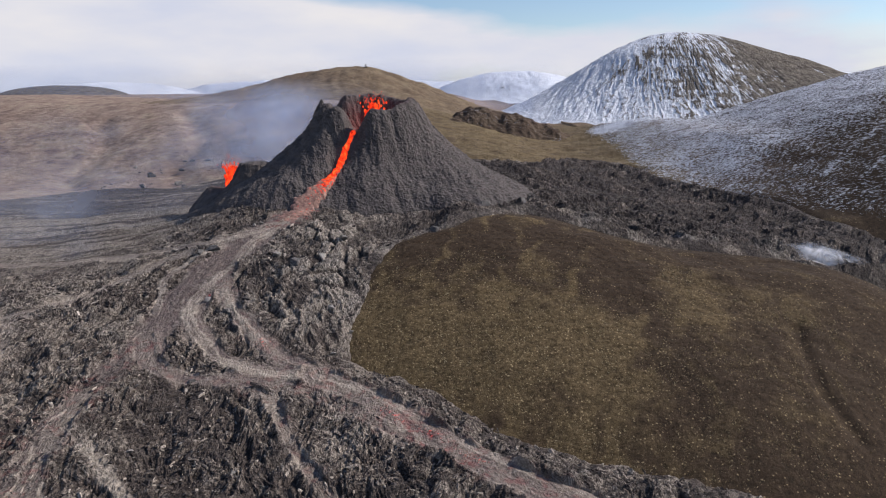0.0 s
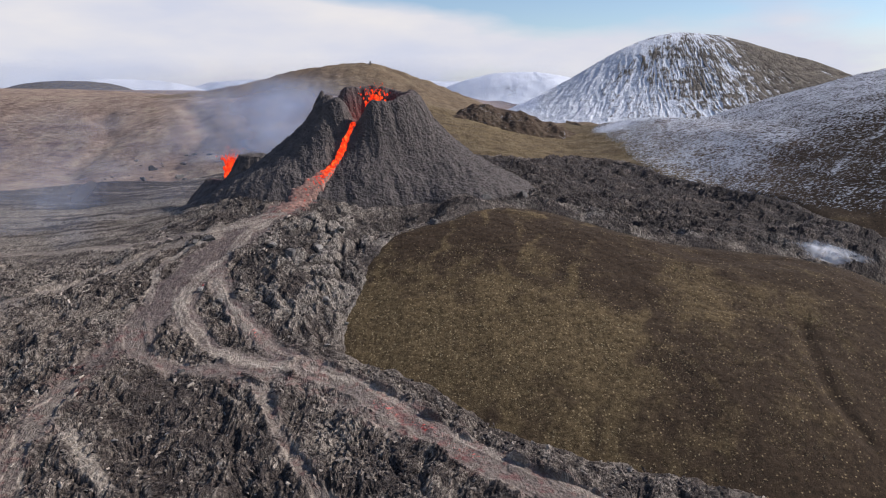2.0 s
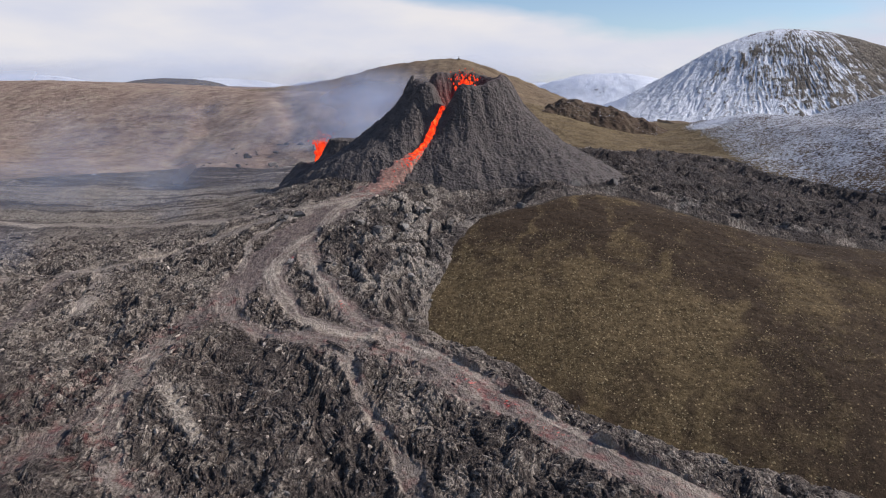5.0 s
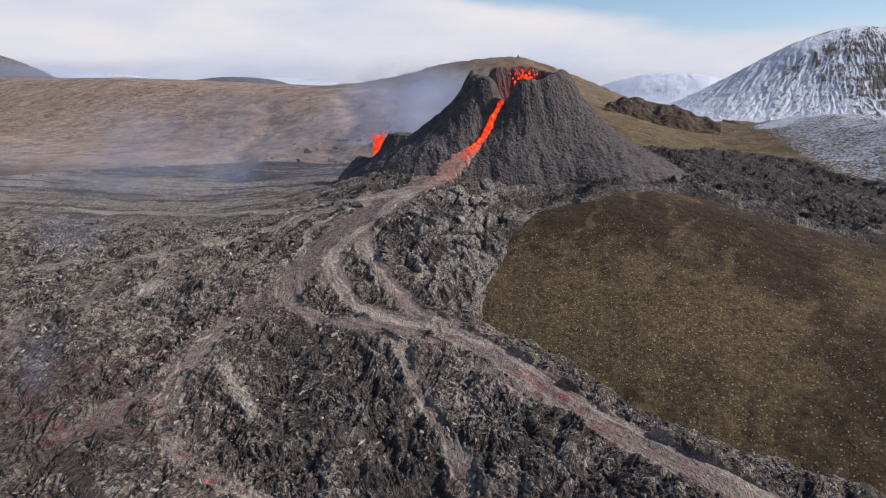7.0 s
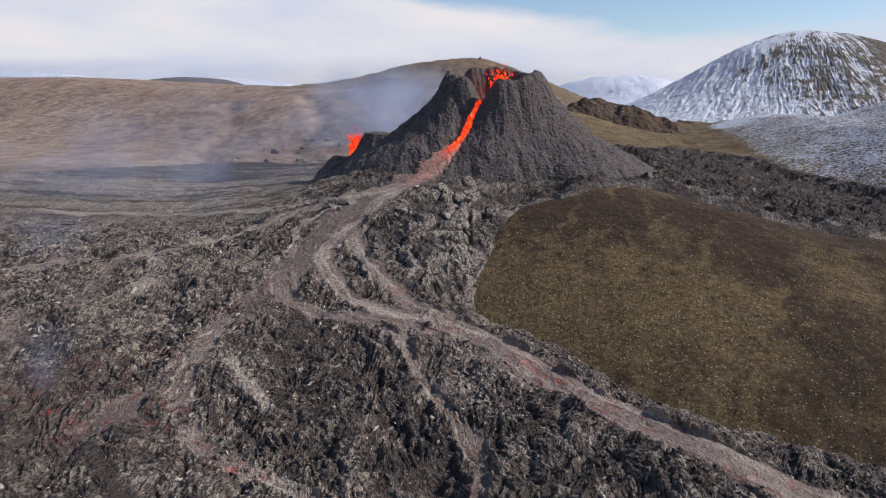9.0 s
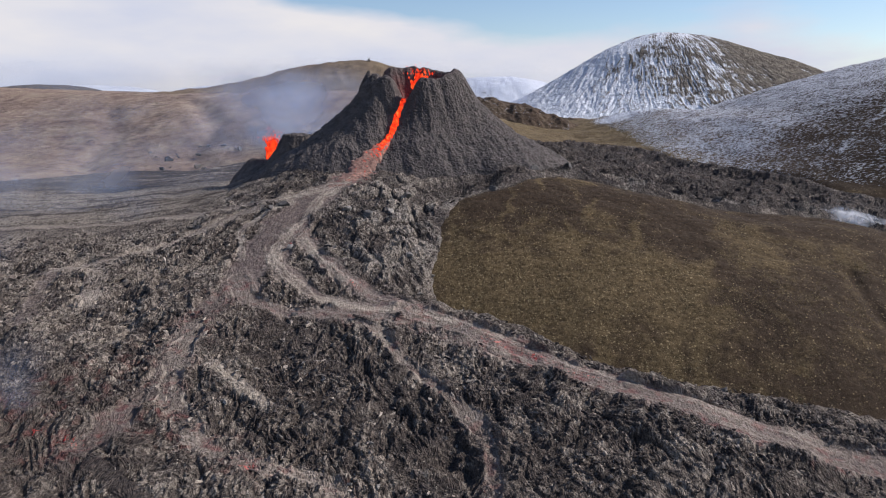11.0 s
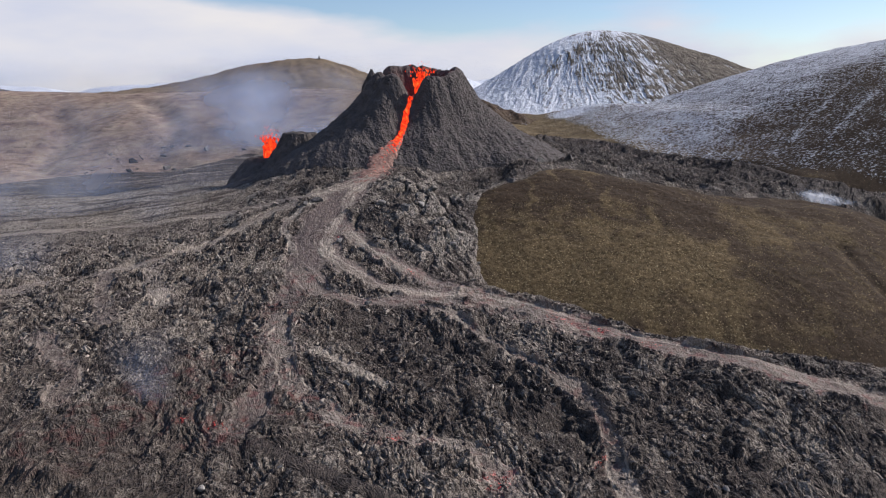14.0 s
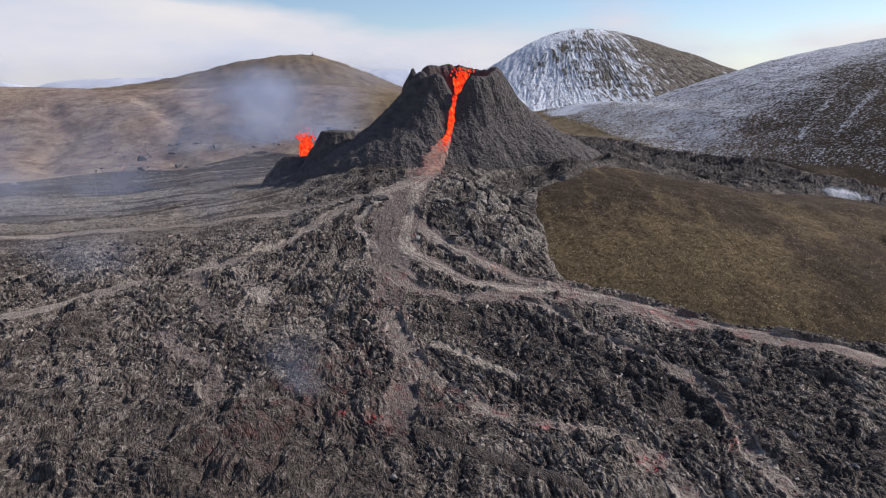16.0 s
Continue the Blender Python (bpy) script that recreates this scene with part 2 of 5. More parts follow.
def lava_rock_material():
    n = Nodes("lava_rock")
    big, mid, fine = n.noise(0.035, 5), n.noise(0.5, 5), n.noise(4.0, 6, 0.7)
    t1, d1 = n.flakes(0.7, (1.9, 0.9, 1.0), 25, 0.8)
    t2, d2 = n.flakes(1.55, (1.8, 0.8, 1.0), 25, 0.6)
    tone = n.math("ADD", n.math("ADD", n.math("MULTIPLY", n.attr("plate"), 0.56), n.math("MULTIPLY", t1, 0.16)), n.math("MULTIPLY", t2, 0.20))
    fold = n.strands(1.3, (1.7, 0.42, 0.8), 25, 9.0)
    # sunlit fold crests and shaded hollows painted into the tone
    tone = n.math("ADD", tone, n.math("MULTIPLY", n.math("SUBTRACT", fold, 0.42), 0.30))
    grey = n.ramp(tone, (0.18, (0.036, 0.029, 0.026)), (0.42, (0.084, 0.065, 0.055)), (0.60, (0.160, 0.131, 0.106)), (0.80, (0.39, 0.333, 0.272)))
    grey = n.mix(n.ramp(big, (0.44, 0.0), (0.62, 0.4)), grey, (0.080, 0.060, 0.048))
    pale = n.math("MULTIPLY", n.attr("pale"), n.ramp(n.noise(0.9, 6, 0.65), (0.38, 0.15), (0.58, 1.0)))
    grey = n.mix(n.math("MULTIPLY", pale, 0.85), grey, n.ramp(t2, (0.2, (0.21, 0.187, 0.158)), (0.8, (0.48, 0.425, 0.36))))
    scuffs = n.math("ADD", n.math("MULTIPLY", n.noise(1.2, 6, 0.62, (1, 1, 1), 1.8), 0.82), n.math("MULTIPLY", t2, 0.18))
    crust = n.ramp(scuffs, (0.32, (0.072, 0.053, 0.047)), (0.5, (0.130, 0.097, 0.086)), (0.70, (0.212, 0.168, 0.146)))
    bright = n.ramp(scuffs, (0.32, (0.25, 0.210, 0.166)), (0.5, (0.38, 0.325, 0.256)), (0.70, (0.54, 0.468, 0.378)))
    crust = n.mix(n.attr("pale"), crust, bright)
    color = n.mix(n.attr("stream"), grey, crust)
    # shade between the flakes, put into the colour as near-black
    gap_shade = n.math("MULTIPLY", n.ramp(d2, (0.48, 0.0), (0.82, 0.6)), n.math("SUBTRACT", 1.0, n.math("MULTIPLY", n.attr("stream"), 0.85)))
    color = n.mix(gap_shade, color, (0.010, 0.009, 0.009))
    # fine pits blackened in the colour as well, less on the streams
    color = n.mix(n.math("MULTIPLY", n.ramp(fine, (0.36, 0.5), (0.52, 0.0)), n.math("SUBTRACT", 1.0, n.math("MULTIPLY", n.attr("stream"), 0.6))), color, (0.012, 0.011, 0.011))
    red = n.math("MULTIPLY", n.attr("red"), n.ramp(n.noise(0.55, 5, 0.6), (0.51, 0.0), (0.65, 1.0)))
    color = n.mix(n.math("MULTIPLY", red, 0.72), color, (0.22, 0.050, 0.045))
    hot = n.math("MULTIPLY", n.attr("hot"), n.ramp(n.noise(1.9, 5, 0.65), (0.56, 0.0), (0.63, 1.0)))
    height = n.math("ADD", n.math("ADD", n.noise(1.6, 7, 0.7), n.math("MULTIPLY", fine, 0.3)), n.math("ADD", n.math("MULTIPLY", d2, -0.3), n.math("ADD", n.math("MULTIPLY", t2, 0.2), n.math("MULTIPLY", fold, 0.55))))
    height = n.math("MULTIPLY", height, n.math("SUBTRACT", 1.0, n.math("MULTIPLY", n.attr("stream"), 0.68)))
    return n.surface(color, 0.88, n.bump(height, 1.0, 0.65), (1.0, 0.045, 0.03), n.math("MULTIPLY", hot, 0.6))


def chunk_material():
    n = Nodes("lava_chunk")
    g = n.add("ShaderNodeNewGeometry")
    tone = n.ramp(g.outputs["Random Per Island"], (0.0, (0.032, 0.026, 0.025)), (0.45, (0.076, 0.062, 0.056)), (0.74, (0.145, 0.120, 0.100)), (1.0, (0.50, 0.43, 0.35)))
    fine = n.noise(4, 5, 0.7)
    return n.surface(n.mix(n.ramp(fine, (0.35, 0.5), (0.6, 0.0)), tone, (0.015, 0.015, 0.016)), 0.88, n.bump(fine, 0.7, 0.2))


def stone_material(name, low, high):
    n = Nodes(name)
    i = n.add("ShaderNodeObjectInfo")
    fine = n.noise(2.5, 6, 0.65)
    v = n.math("ADD", n.math("MULTIPLY", fine, 0.8), n.math("MULTIPLY", i.outputs["Random"], 0.35))
    return n.surface(n.ramp(v, (0.3, low), (0.8, high)), 0.9, n.bump(fine, 0.8, 0.25))


def pebble_material():
    n = Nodes("heath_pebble")
    g = n.add("ShaderNodeNewGeometry")
    return n.surface(n.ramp(g.outputs["Random Per Island"], (0.0, (0.11, 0.078, 0.036)), (0.6, (0.22, 0.175, 0.10)), (1.0, (0.37, 0.31, 0.20))), 0.95, n.bump(n.noise(5, 4), 0.5, 0.1), specular=0.15)


def ground_material():
    n = Nodes("heath_ground")
    wide, mid, fine, grain = n.noise(0.03, 5, 0.55), n.noise(0.13, 6, 0.62, (1, 1, 1), 0.8), n.noise(1.1, 7, 0.68), n.noise(5, 5, 0.72)
    dark = n.ramp(fine, (0.36, (0.029, 0.020, 0.0125)), (0.64, (0.070, 0.047, 0.029)))
    olive = n.ramp(fine, (0.36, (0.064, 0.0455, 0.022)), (0.64, (0.170, 0.122, 0.063)))
    light = n.math("ADD", n.attr("moss"), n.math("ADD", n.math("MULTIPLY", mid, 1.0), n.math("MULTIPLY", wide, 0.4)))
    brown = n.mix(n.ramp(n.math("MULTIPLY", light, 0.5), (0.265, 0.0), (0.43, 1.0)), dark, olive)
    red = n.ramp(n.math("ADD", n.math("MULTIPLY", mid, 0.6), n.math("MULTIPLY", n.noise(0.05, 6, 0.6, (0.9, 1.3, 1.5)), 0.4)), (0.36, (0.20, 0.138, 0.115)), (0.5, (0.335, 0.245, 0.188)), (0.62, (0.42, 0.335, 0.245)))
    red = n.mix(n.ramp(n.noise(0.45, 7, 0.7, (0.6, 1.2, 1.4)), (0.36, 0.35), (0.54, 0.0)), red, (0.12, 0.083, 0.062))
    color = n.mix(n.attr("plain"), brown, red)
    meadow = n.ramp(n.math("ADD", n.math("MULTIPLY", fine, 0.5), n.math("MULTIPLY", mid, 0.5)), (0.36, (0.085, 0.062, 0.033)), (0.5, (0.155, 0.115, 0.060)), (0.64, (0.22, 0.168, 0.097)))
    color = n.mix(n.attr("grass"), color, meadow)
    tone, dist = n.flakes(1.7, warp=0.2)
    speck = n.math("MULTIPLY", n.ramp(dist, (0.16, 1.0), (0.30, 0.0)), n.ramp(n.math("MULTIPLY", n.math("ADD", tone, n.math("MULTIPLY", light, 0.8)), 0.5), (0.48, 0.0), (0.62, 1.0)))
    color = n.mix(n.math("MULTIPLY", speck, n.math("SUBTRACT", 0.8, n.attr("plain"), True)), color, (0.40, 0.31, 0.175))
    color = n.mix(n.math("MULTIPLY", n.ramp(grain, (0.38, 0.6), (0.56, 0.0)), n.math("SUBTRACT", 1.0, n.math("MULTIPLY", n.attr("plain"), 0.7))), color, (0.015, 0.010, 0.006))
    streak = n.math("ADD", n.math("MULTIPLY", n.noise(0.06, 8, 0.72, (1.0, 1.6, 2.5), 0.8), 0.40), n.math("MULTIPLY", n.ramp(n.noise(1.1, 6, 0.72, (0.55, 1.3, 1.6), 0.4), (0.28, 0.0), (0.72, 1.0)), 0.60))
    snow = n.ramp(n.math("ADD", streak, n.attr("snow")), (0.565, 0.0), (0.635, 1.0))
    color = n.mix(n.math("MULTIPLY", snow, 0.92), color, (0.56, 0.59, 0.65))
    rocks = n.ramp(n.math("ADD", n.math("MULTIPLY", n.noise(0.22, 8, 0.7, (0.8, 1.2, 1.6)), 0.7), n.math("MULTIPLY", n.noise(0.03, 4), 0.3)), (0.52, 0.0), (0.60, 1.0))
    color = n.mix(n.math("MULTIPLY", n.math("MULTIPLY", rocks, n.attr("plain")), 0.55), color, (0.075, 0.055, 0.045))
    height = n.math("ADD", fine, n.math("MULTIPLY", grain, 0.5))
    broad = n.bump(n.math("MULTIPLY", n.noise(0.3, 7, 0.68, (0.7, 1.2, 1)), n.math("ADD", n.attr("plain"), n.math("MULTIPLY", snow, 0.4))), 1.0, 1.5)
    return n.surface(color, 0.95, n.bump(height, 0.8, 0.3, broad), specular=0.12)


def mountain_material():
    n = Nodes("snowy_mountain")
    rock = n.ramp(n.noise(0.12, 7, 0.65), (0.3, (0.062, 0.053, 0.044)), (0.7, (0.20, 0.172, 0.138)))
    amount = n.math("ADD", n.attr("snow"), n.math("MULTIPLY", n.noise(0.20, 8, 0.75, (1, 1, 0.35)), 0.62))
    color = n.mix(n.ramp(amount, (0.55, 0.0), (0.65, 1.0)), rock, (0.66, 0.69, 0.74))
    return n.surface(color, 0.9, n.bump(n.noise(0.2, 8, 0.7), 0.9, 3.0), specular=0.2)


def cone_material():
    n = Nodes("spatter")
    mid, fine = n.noise(0.5, 6, 0.6), n.noise(3, 6, 0.7)
    color = n.ramp(n.math("ADD", n.math("MULTIPLY", mid, 0.6), n.math("MULTIPLY", fine, 0.4)), (0.34, (0.043, 0.0375, 0.036)), (0.66, (0.125, 0.107, 0.097)))
    color = n.mix(n.math("MULTIPLY", n.attr("red"), n.ramp(mid, (0.35, 0.2), (0.65, 0.9))), color, (0.17, 0.030, 0.028))
    height = n.math("ADD", n.math("MULTIPLY", n.cells(0.9), -0.5), n.math("ADD", fine, mid))
    return n.surface(color, 0.9, n.bump(height, 0.75, 0.3), (1, 0.05, 0.03), n.math("MULTIPLY", n.attr("red"), n.math("MULTIPLY", n.ramp(fine, (0.50, 0.0), (0.66, 1.0)), 0.22)), specular=0.25)


def molten_material():
    n = Nodes("molten_lava")
    v = n.noise(0.8, 6, 0.62, (1, 1, 0.5), 1.2)
    glow = n.ramp(v, (0.34, (0.25, 0.010, 0.004)), (0.45, (0.75, 0.028, 0.010)), (0.57, (0.95, 0.075, 0.014)), (0.72, (1.0, 0.22, 0.05)))
    n.surface(n.ramp(n.noise(1.2, 6, 0.65), (0.35, (0.13, 0.075, 0.062)), (0.65, (0.36, 0.215, 0.165))), 0.85, n.bump(n.noise(1.5, 5), 0.7, 0.3))
    cold = n.out.inputs[0].links[0].from_socket
    e, m = n.add("ShaderNodeEmission"), n.add("ShaderNodeMixShader")
    n.link(glow, e.inputs[0])
    e.inputs[1].default_value = 1.25
    crusting = n.math("ADD", n.attr("molten"), n.math("MULTIPLY", n.math("SUBTRACT", n.noise(1.3, 6, 0.68), 0.5), 2.1))
    n.link(n.ramp(crusting, (0.3, 0.0), (0.6, 1.0)), m.inputs[0])
    n.link(cold, m.inputs[1])
    n.link(e.outputs[0], m.inputs[2])
    n.link(m.outputs[0], n.out.inputs[0])
    return n.mat


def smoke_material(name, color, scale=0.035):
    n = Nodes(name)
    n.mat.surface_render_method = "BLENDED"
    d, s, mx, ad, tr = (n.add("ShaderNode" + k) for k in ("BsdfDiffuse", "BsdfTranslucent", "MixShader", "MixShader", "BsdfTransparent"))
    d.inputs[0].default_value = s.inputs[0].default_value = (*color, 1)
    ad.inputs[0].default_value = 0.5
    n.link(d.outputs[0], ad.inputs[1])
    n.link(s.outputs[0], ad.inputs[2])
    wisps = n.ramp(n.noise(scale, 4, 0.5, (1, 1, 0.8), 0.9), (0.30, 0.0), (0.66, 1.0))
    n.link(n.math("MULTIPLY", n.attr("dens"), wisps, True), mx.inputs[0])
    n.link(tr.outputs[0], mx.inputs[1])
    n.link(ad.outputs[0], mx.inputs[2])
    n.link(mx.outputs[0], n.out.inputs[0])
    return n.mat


LAVA, GROUND, MOUNTAIN, SPATTER, MOLTEN = lava_rock_material(), ground_material(), mountain_material(), cone_material(), molten_material()
CHUNK, PEBBLE = chunk_material(), pebble_material()
PALE_STONE, DARK_STONE = stone_material("pale_stone", (0.09, 0.083, 0.075), (0.34, 0.315, 0.28)), stone_material("dark_stone", (0.035, 0.034, 0.035), (0.19, 0.175, 0.16))
BLUE_SMOKE, WHITE_STEAM = smoke_material("blue_smoke", (0.62, 0.69, 0.85)), smoke_material("steam", (0.97, 0.97, 0.97), 0.4)
# haze before the hills, put into the blue colour of translucent sheets
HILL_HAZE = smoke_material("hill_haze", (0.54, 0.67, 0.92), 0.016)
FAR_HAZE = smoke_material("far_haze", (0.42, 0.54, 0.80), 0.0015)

# ---- the land ----
def ss(a, b, x):
    t = np.clip((x - a) / (b - a), 0, 1)
    return t * t * (3 - 2 * t)


def bump(x, y, cx, cy, sx, sy, turn=0.0):
    c, s = math.cos(radians(turn)), math.sin(radians(turn))
    u, v = (x - cx) * c + (y - cy) * s, (y - cy) * c - (x - cx) * s
    return np.exp(-0.5 * ((u / sx) ** 2 + (v / sy) ** 2))


def lava_level(x, y):
    """The smooth upper level of the lava field in the valley and down its slope."""
    u, v = np.clip((x + 40) / 50, -3.2, 1.6), np.clip((y - 100) / 50, -1.6, 3.0)
    near = -0.43 - 2.88 * u + 5.05 * v - 0.84 * u * u + 1.61 * u * v - 0.47 * v * v
    near = near + (3.6 - near) * ss(-105, -150, x) * ss(125, 165, y)
    near = near + 12.6 * np.exp(-(((x + 40) / 38) ** 2 + ((y - 165) / 45) ** 2))
    near = near + 3.3 * bump(x, y, 17, 71, 15, 12) + 1.5 * bump(x, y, -29, 127, 8, 9) - 2.0 * bump(x, y, -16, 57, 9, 8) + 2.5 * bump(x, y, -12, 166, 10, 8)
    east = np.interp(x, [0, 20, 30, 40, 52, 62, 80, 100, 130], [18, 16.2, 14.6, 12.2, 9.6, 7.9, 5.6, 4.1, 3.2]) + 0.05 * np.clip(y - 205, 0, 110)
    return near + (east - near) * ss(-20, 6, x) * ss(138, 166, y)


def knoll(x, y):
    """The brown hill beside the flow."""
    u, v = np.clip((x - 20) / 40, -1.6, 2.4), np.clip((y - 130) / 40, -2.4, 1.3)
    z = 8.3 - 3.0 * u + 13.2 * v - 3.95 * u * u - 2.2 * u * v - 4.8 * v * v
    return z - 3.2 * ss(150, 165, y) * ss(18, 42, x) - 1.8 * ss(136, 150, y) * ss(35, 58, x) + 12 * bump(x, y, 98, 148, 26, 30) + 3.3 * bump(x, y, 52, 97, 22, 16)


def east_slope(x, y):
    """How high the snow-dusted slope stands over its foot."""
    foot = 101 + 0.5 * np.clip(222 - y, -60, 0) + 0.95 * np.clip(222 - y, 0, 80)
    rise = 9 * np.logaddexp(0, (x - foot) / 9) * 0.415
    return 75 * np.tanh(rise / 75) * (1 - 0.85 * ss(375, 520, y))


def far_land(x, y):
    """Plain, plateau and hills behind the valley."""
    z = 4.0 + 6 * ss(-70, 20, x) - 5.5 * ss(55, 100, x) * np.maximum(ss(340, 240, y), ss(100, 140, x))
    z = z + 37 * ss(285, 430, y + 0.25 * (x + 100)) * ss(60, -60, x)            # bank up to the plateau
    z = z + 9 * ss(250, 420, y) * ss(-40, 60, x) * ss(140, 90, x)
    z = z + 6 * ss(-230, -420, x) * ss(300, 400, y)
    return z + east_slope(x, y)


LAVA_EDGE = [(60, 83), (110, 76), (150, 60), (150, -60), (-210, -60), (-250, 150), (-205, 248), (-174, 278), (-157, 302), (-130, 299),
             (-95, 322), (-60, 300), (-15, 262), (26, 272), (46, 306), (64, 312), (74, 294), (81, 271), (92, 257), (101, 240),
             (109, 221), (113, 204), (121, 194), (133, 184), (150, 176), (150, 168), (112, 168), (84, 168), (68, 165), (50, 163), (36, 166), (21, 167), (12, 163), (0.5, 152.5), (-7.5, 148),
             (-12, 145), (-15, 137.5), (-17, 123), (-17.6, 114), (-17, 109), (-12, 106.5), (-6, 104), (2, 99.5), (8, 95), (15, 91.5),
             (22, 89.3), (35, 87)]


def line_distance(x, y, pts, closed=False):
    """Distance to a polyline, and how far along it (0 to 1) the nearest place is."""
    best, along = np.full(np.shape(x), 1e9), np.zeros(np.shape(x))
    ends = pts[1:] + pts[:1] if closed else pts[1:]
    for n, ((ax, ay), (bx, by)) in enumerate(zip(pts, ends)):
        t = np.clip(((x - ax) * (bx - ax) + (y - ay) * (by - ay)) / ((bx - ax) ** 2 + (by - ay) ** 2), 0, 1)
        d = np.hypot(x - ax - t * (bx - ax), y - ay - t * (by - ay))
        along = np.where(d < best, (n + t) / len(ends), along)
        best = np.minimum(best, d)
    return best, along


def inside(x, y, pts):
    odd = np.zeros(np.shape(x), bool)
    for (ax, ay), (bx, by) in zip(pts, pts[1:] + pts[:1]):
        if ay != by:
            odd ^= ((ay > y) != (by > y)) & (x < (bx - ax) * (y - ay) / (by - ay) + ax)
    return odd


def lava_depth_in(x, y):
    """Metres inside the edge of the lava (outside: minus)."""
    d, _ = line_distance(x, y, LAVA_EDGE, True)
    return np.where(inside(x, y, LAVA_EDGE), d, -d)


def ground_level(x, y, sd=None):
    if sd is None:
        sd = lava_depth_in(x, y)
    near = ss(195, 155, y - 0.12 * np.clip(x - 60, 0, 400)) * ss(-70, -30, x)
    f = far_land(x, y)
    f = f + (knoll(x, y) - f) * near
    return f + (lava_level(x, y) - 1.2 - f) * ss(-2, 8, sd)


STREAMS = []


def stream_line(name, half, levee, red, pale, *way):
    """One braid of the flow: half its width, its banks, how red and how pale it is, and its way over the plan."""
    STREAMS.append((name, half, levee, red, pale, list(way)))


stream_line("tint", 6.0, 0.2, 0.42, 0.05, (-54.5, 88), (-60, 77), (-66, 67), (-75, 57))
stream_line("tint", 3.6, 0.2, 1.0, 0.05, (-31, 168), (-34, 163), (-37.5, 157), (-39.5, 152))
stream_line("tint", 3.0, 0.2, 0.6, 0.05, (-62, 61), (-56, 60), (-50, 66), (-44, 62), (-36, 58.5))
stream_line("west", 2.4, 0.4, 0.6, 0.12, (-52.3, 105.5), (-54.1, 98.7), (-54.7, 87.6), (-53.8, 74.5), (-54.5, 66), (-57, 58))
stream_line("floor", 4.3, 0.6, 0.12, 0.10, (-34, 164), (-37, 160), (-40.6, 151), (-45.5, 141.5), (-50, 132.5), (-52.4, 124), (-51.8, 116), (-52, 108), (-50, 103))
stream_line("loop", 1.9, 0.5, 0.35, 0.30, (-53.2, 109), (-50, 102.5), (-45.6, 98.8), (-39.3, 97.6), (-30.6, 98.2), (-21.6, 99.7))
stream_line("wisp", 0.8, 0.5, 0.0, 0.75, (-49.6, 140.6), (-54, 137), (-57, 132.6), (-57.6, 128), (-55.8, 122), (-54, 116))
stream_line("right", 1.9, 0.6, 0.35, 0.25, (-45.3, 131), (-43.6, 124), (-40.0, 118.5), (-33.8, 110.6), (-26.7, 104.2), (-20.8, 100.4))
stream_line("right_bank", 0.55, 0.4, 0.0, 0.80, (-44.2, 124), (-39.4, 117), (-33.0, 109.4), (-26.3, 103.6), (-20.8, 100.2))
stream_line("mid_floor", 2.5, 0.5, 0.1, 0.15, (-45.6, 131), (-48.4, 122), (-47.4, 115), (-43.2, 109.6), (-37.4, 103.9), (-31.6, 100.8), (-25.4, 99.9))
stream_line("mid", 1.25, 0.4, 0.0, 0.95, (-36.5, 159), (-39.2, 152), (-43.2, 143.2), (-45.0, 134), (-46.6, 127), (-48.6, 120.5), (-48.0, 115.6), (-44.0, 109.7), (-38.2, 103.7), (-32.0, 100.6), (-26.2, 99.6), (-19.8, 100.1))
stream_line("tint", 0.9, 0.2, 1.0, 0.05, (-13, 95), (-8.6, 92), (-4.5, 88.6), (0.0, 85), (4.0, 81), (8, 77))
stream_line("tint", 0.8, 0.2, 1.0, 0.05, (-36, 113), (-32.6, 109), (-29.5, 106))
stream_line("tint", 1.2, 0.2, 0.9, 0.05, (16, 71), (24, 68.5), (34, 66))
stream_line("down", 3.1, 0.8, 0.55, 0.32, (-20.7, 100.3), (-12.2, 96.6), (-6, 91.4), (1.2, 86), (7.5, 80.0), (13, 75.5), (22, 71.5), (40, 68), (70, 60))
stream_line("down_bank", 0.7, 0.4, 0.1, 0.62, (-20.7, 100.6), (-11.4, 97.6), (-5.0, 92.6), (2.6, 87.2), (9, 81.4), (15, 77), (24, 73), (41, 69.4))
stream_line("lower", 1.5, 0.4, 0.5, 0.40, (-30, 98), (-20, 95.4), (-12, 91.6), (-5, 86.5))
stream_line("fork", 1.3, 0.5, 0.4, 0.48, (-33, 96.5), (-26.4, 93.0), (-21.2, 84.2), (-15.2, 75.8), (-9.6, 67.6), (-9.6, 60), (-11.2, 50), (-12, 30))
stream_line("red_fork", 1.7, 0.5, 0.6, 0.52, (-54.2, 91.5), (-53.2, 79.8), (-50.8, 70.6), (-47.4, 66.2), (-43.5, 61.6), (-36.6, 59.1), (-28.3, 57.4), (-25.4, 53.2), (-24.2, 47.5), (-24, 30))
stream_line("rim_west", 1.7, 0.4, 0.0, 0.60, (-37, 154.5), (-44.8, 146.3), (-53, 143), (-70, 145), (-95, 152.5), (-112, 154), (-150, 160))
stream_line("crest", 1.7, 0.6, 0.0, 0.55, (-55.8, 141), (-66.4, 133.7), (-73.4, 124.4), (-82, 120), (-91, 114.3), (-102.3, 107.5), (-113, 98.4), (-140, 90))
stream_line("lobe", 1.7, 0.4, 0.0, 0.80, (-82, 120), (-79.3, 108.7), (-74.5, 97.5))
stream_line("dark_lobe", 1.8, 0.5, 0.0, 0.1, (-89.3, 114), (-85.9, 102), (-80.8, 89))
stream_line("rope", 1.4, 0.4, 0.15, 0.2, (-91.5, 88.6), (-84.9, 80.2), (-80.5, 75), (-79.7, 66))
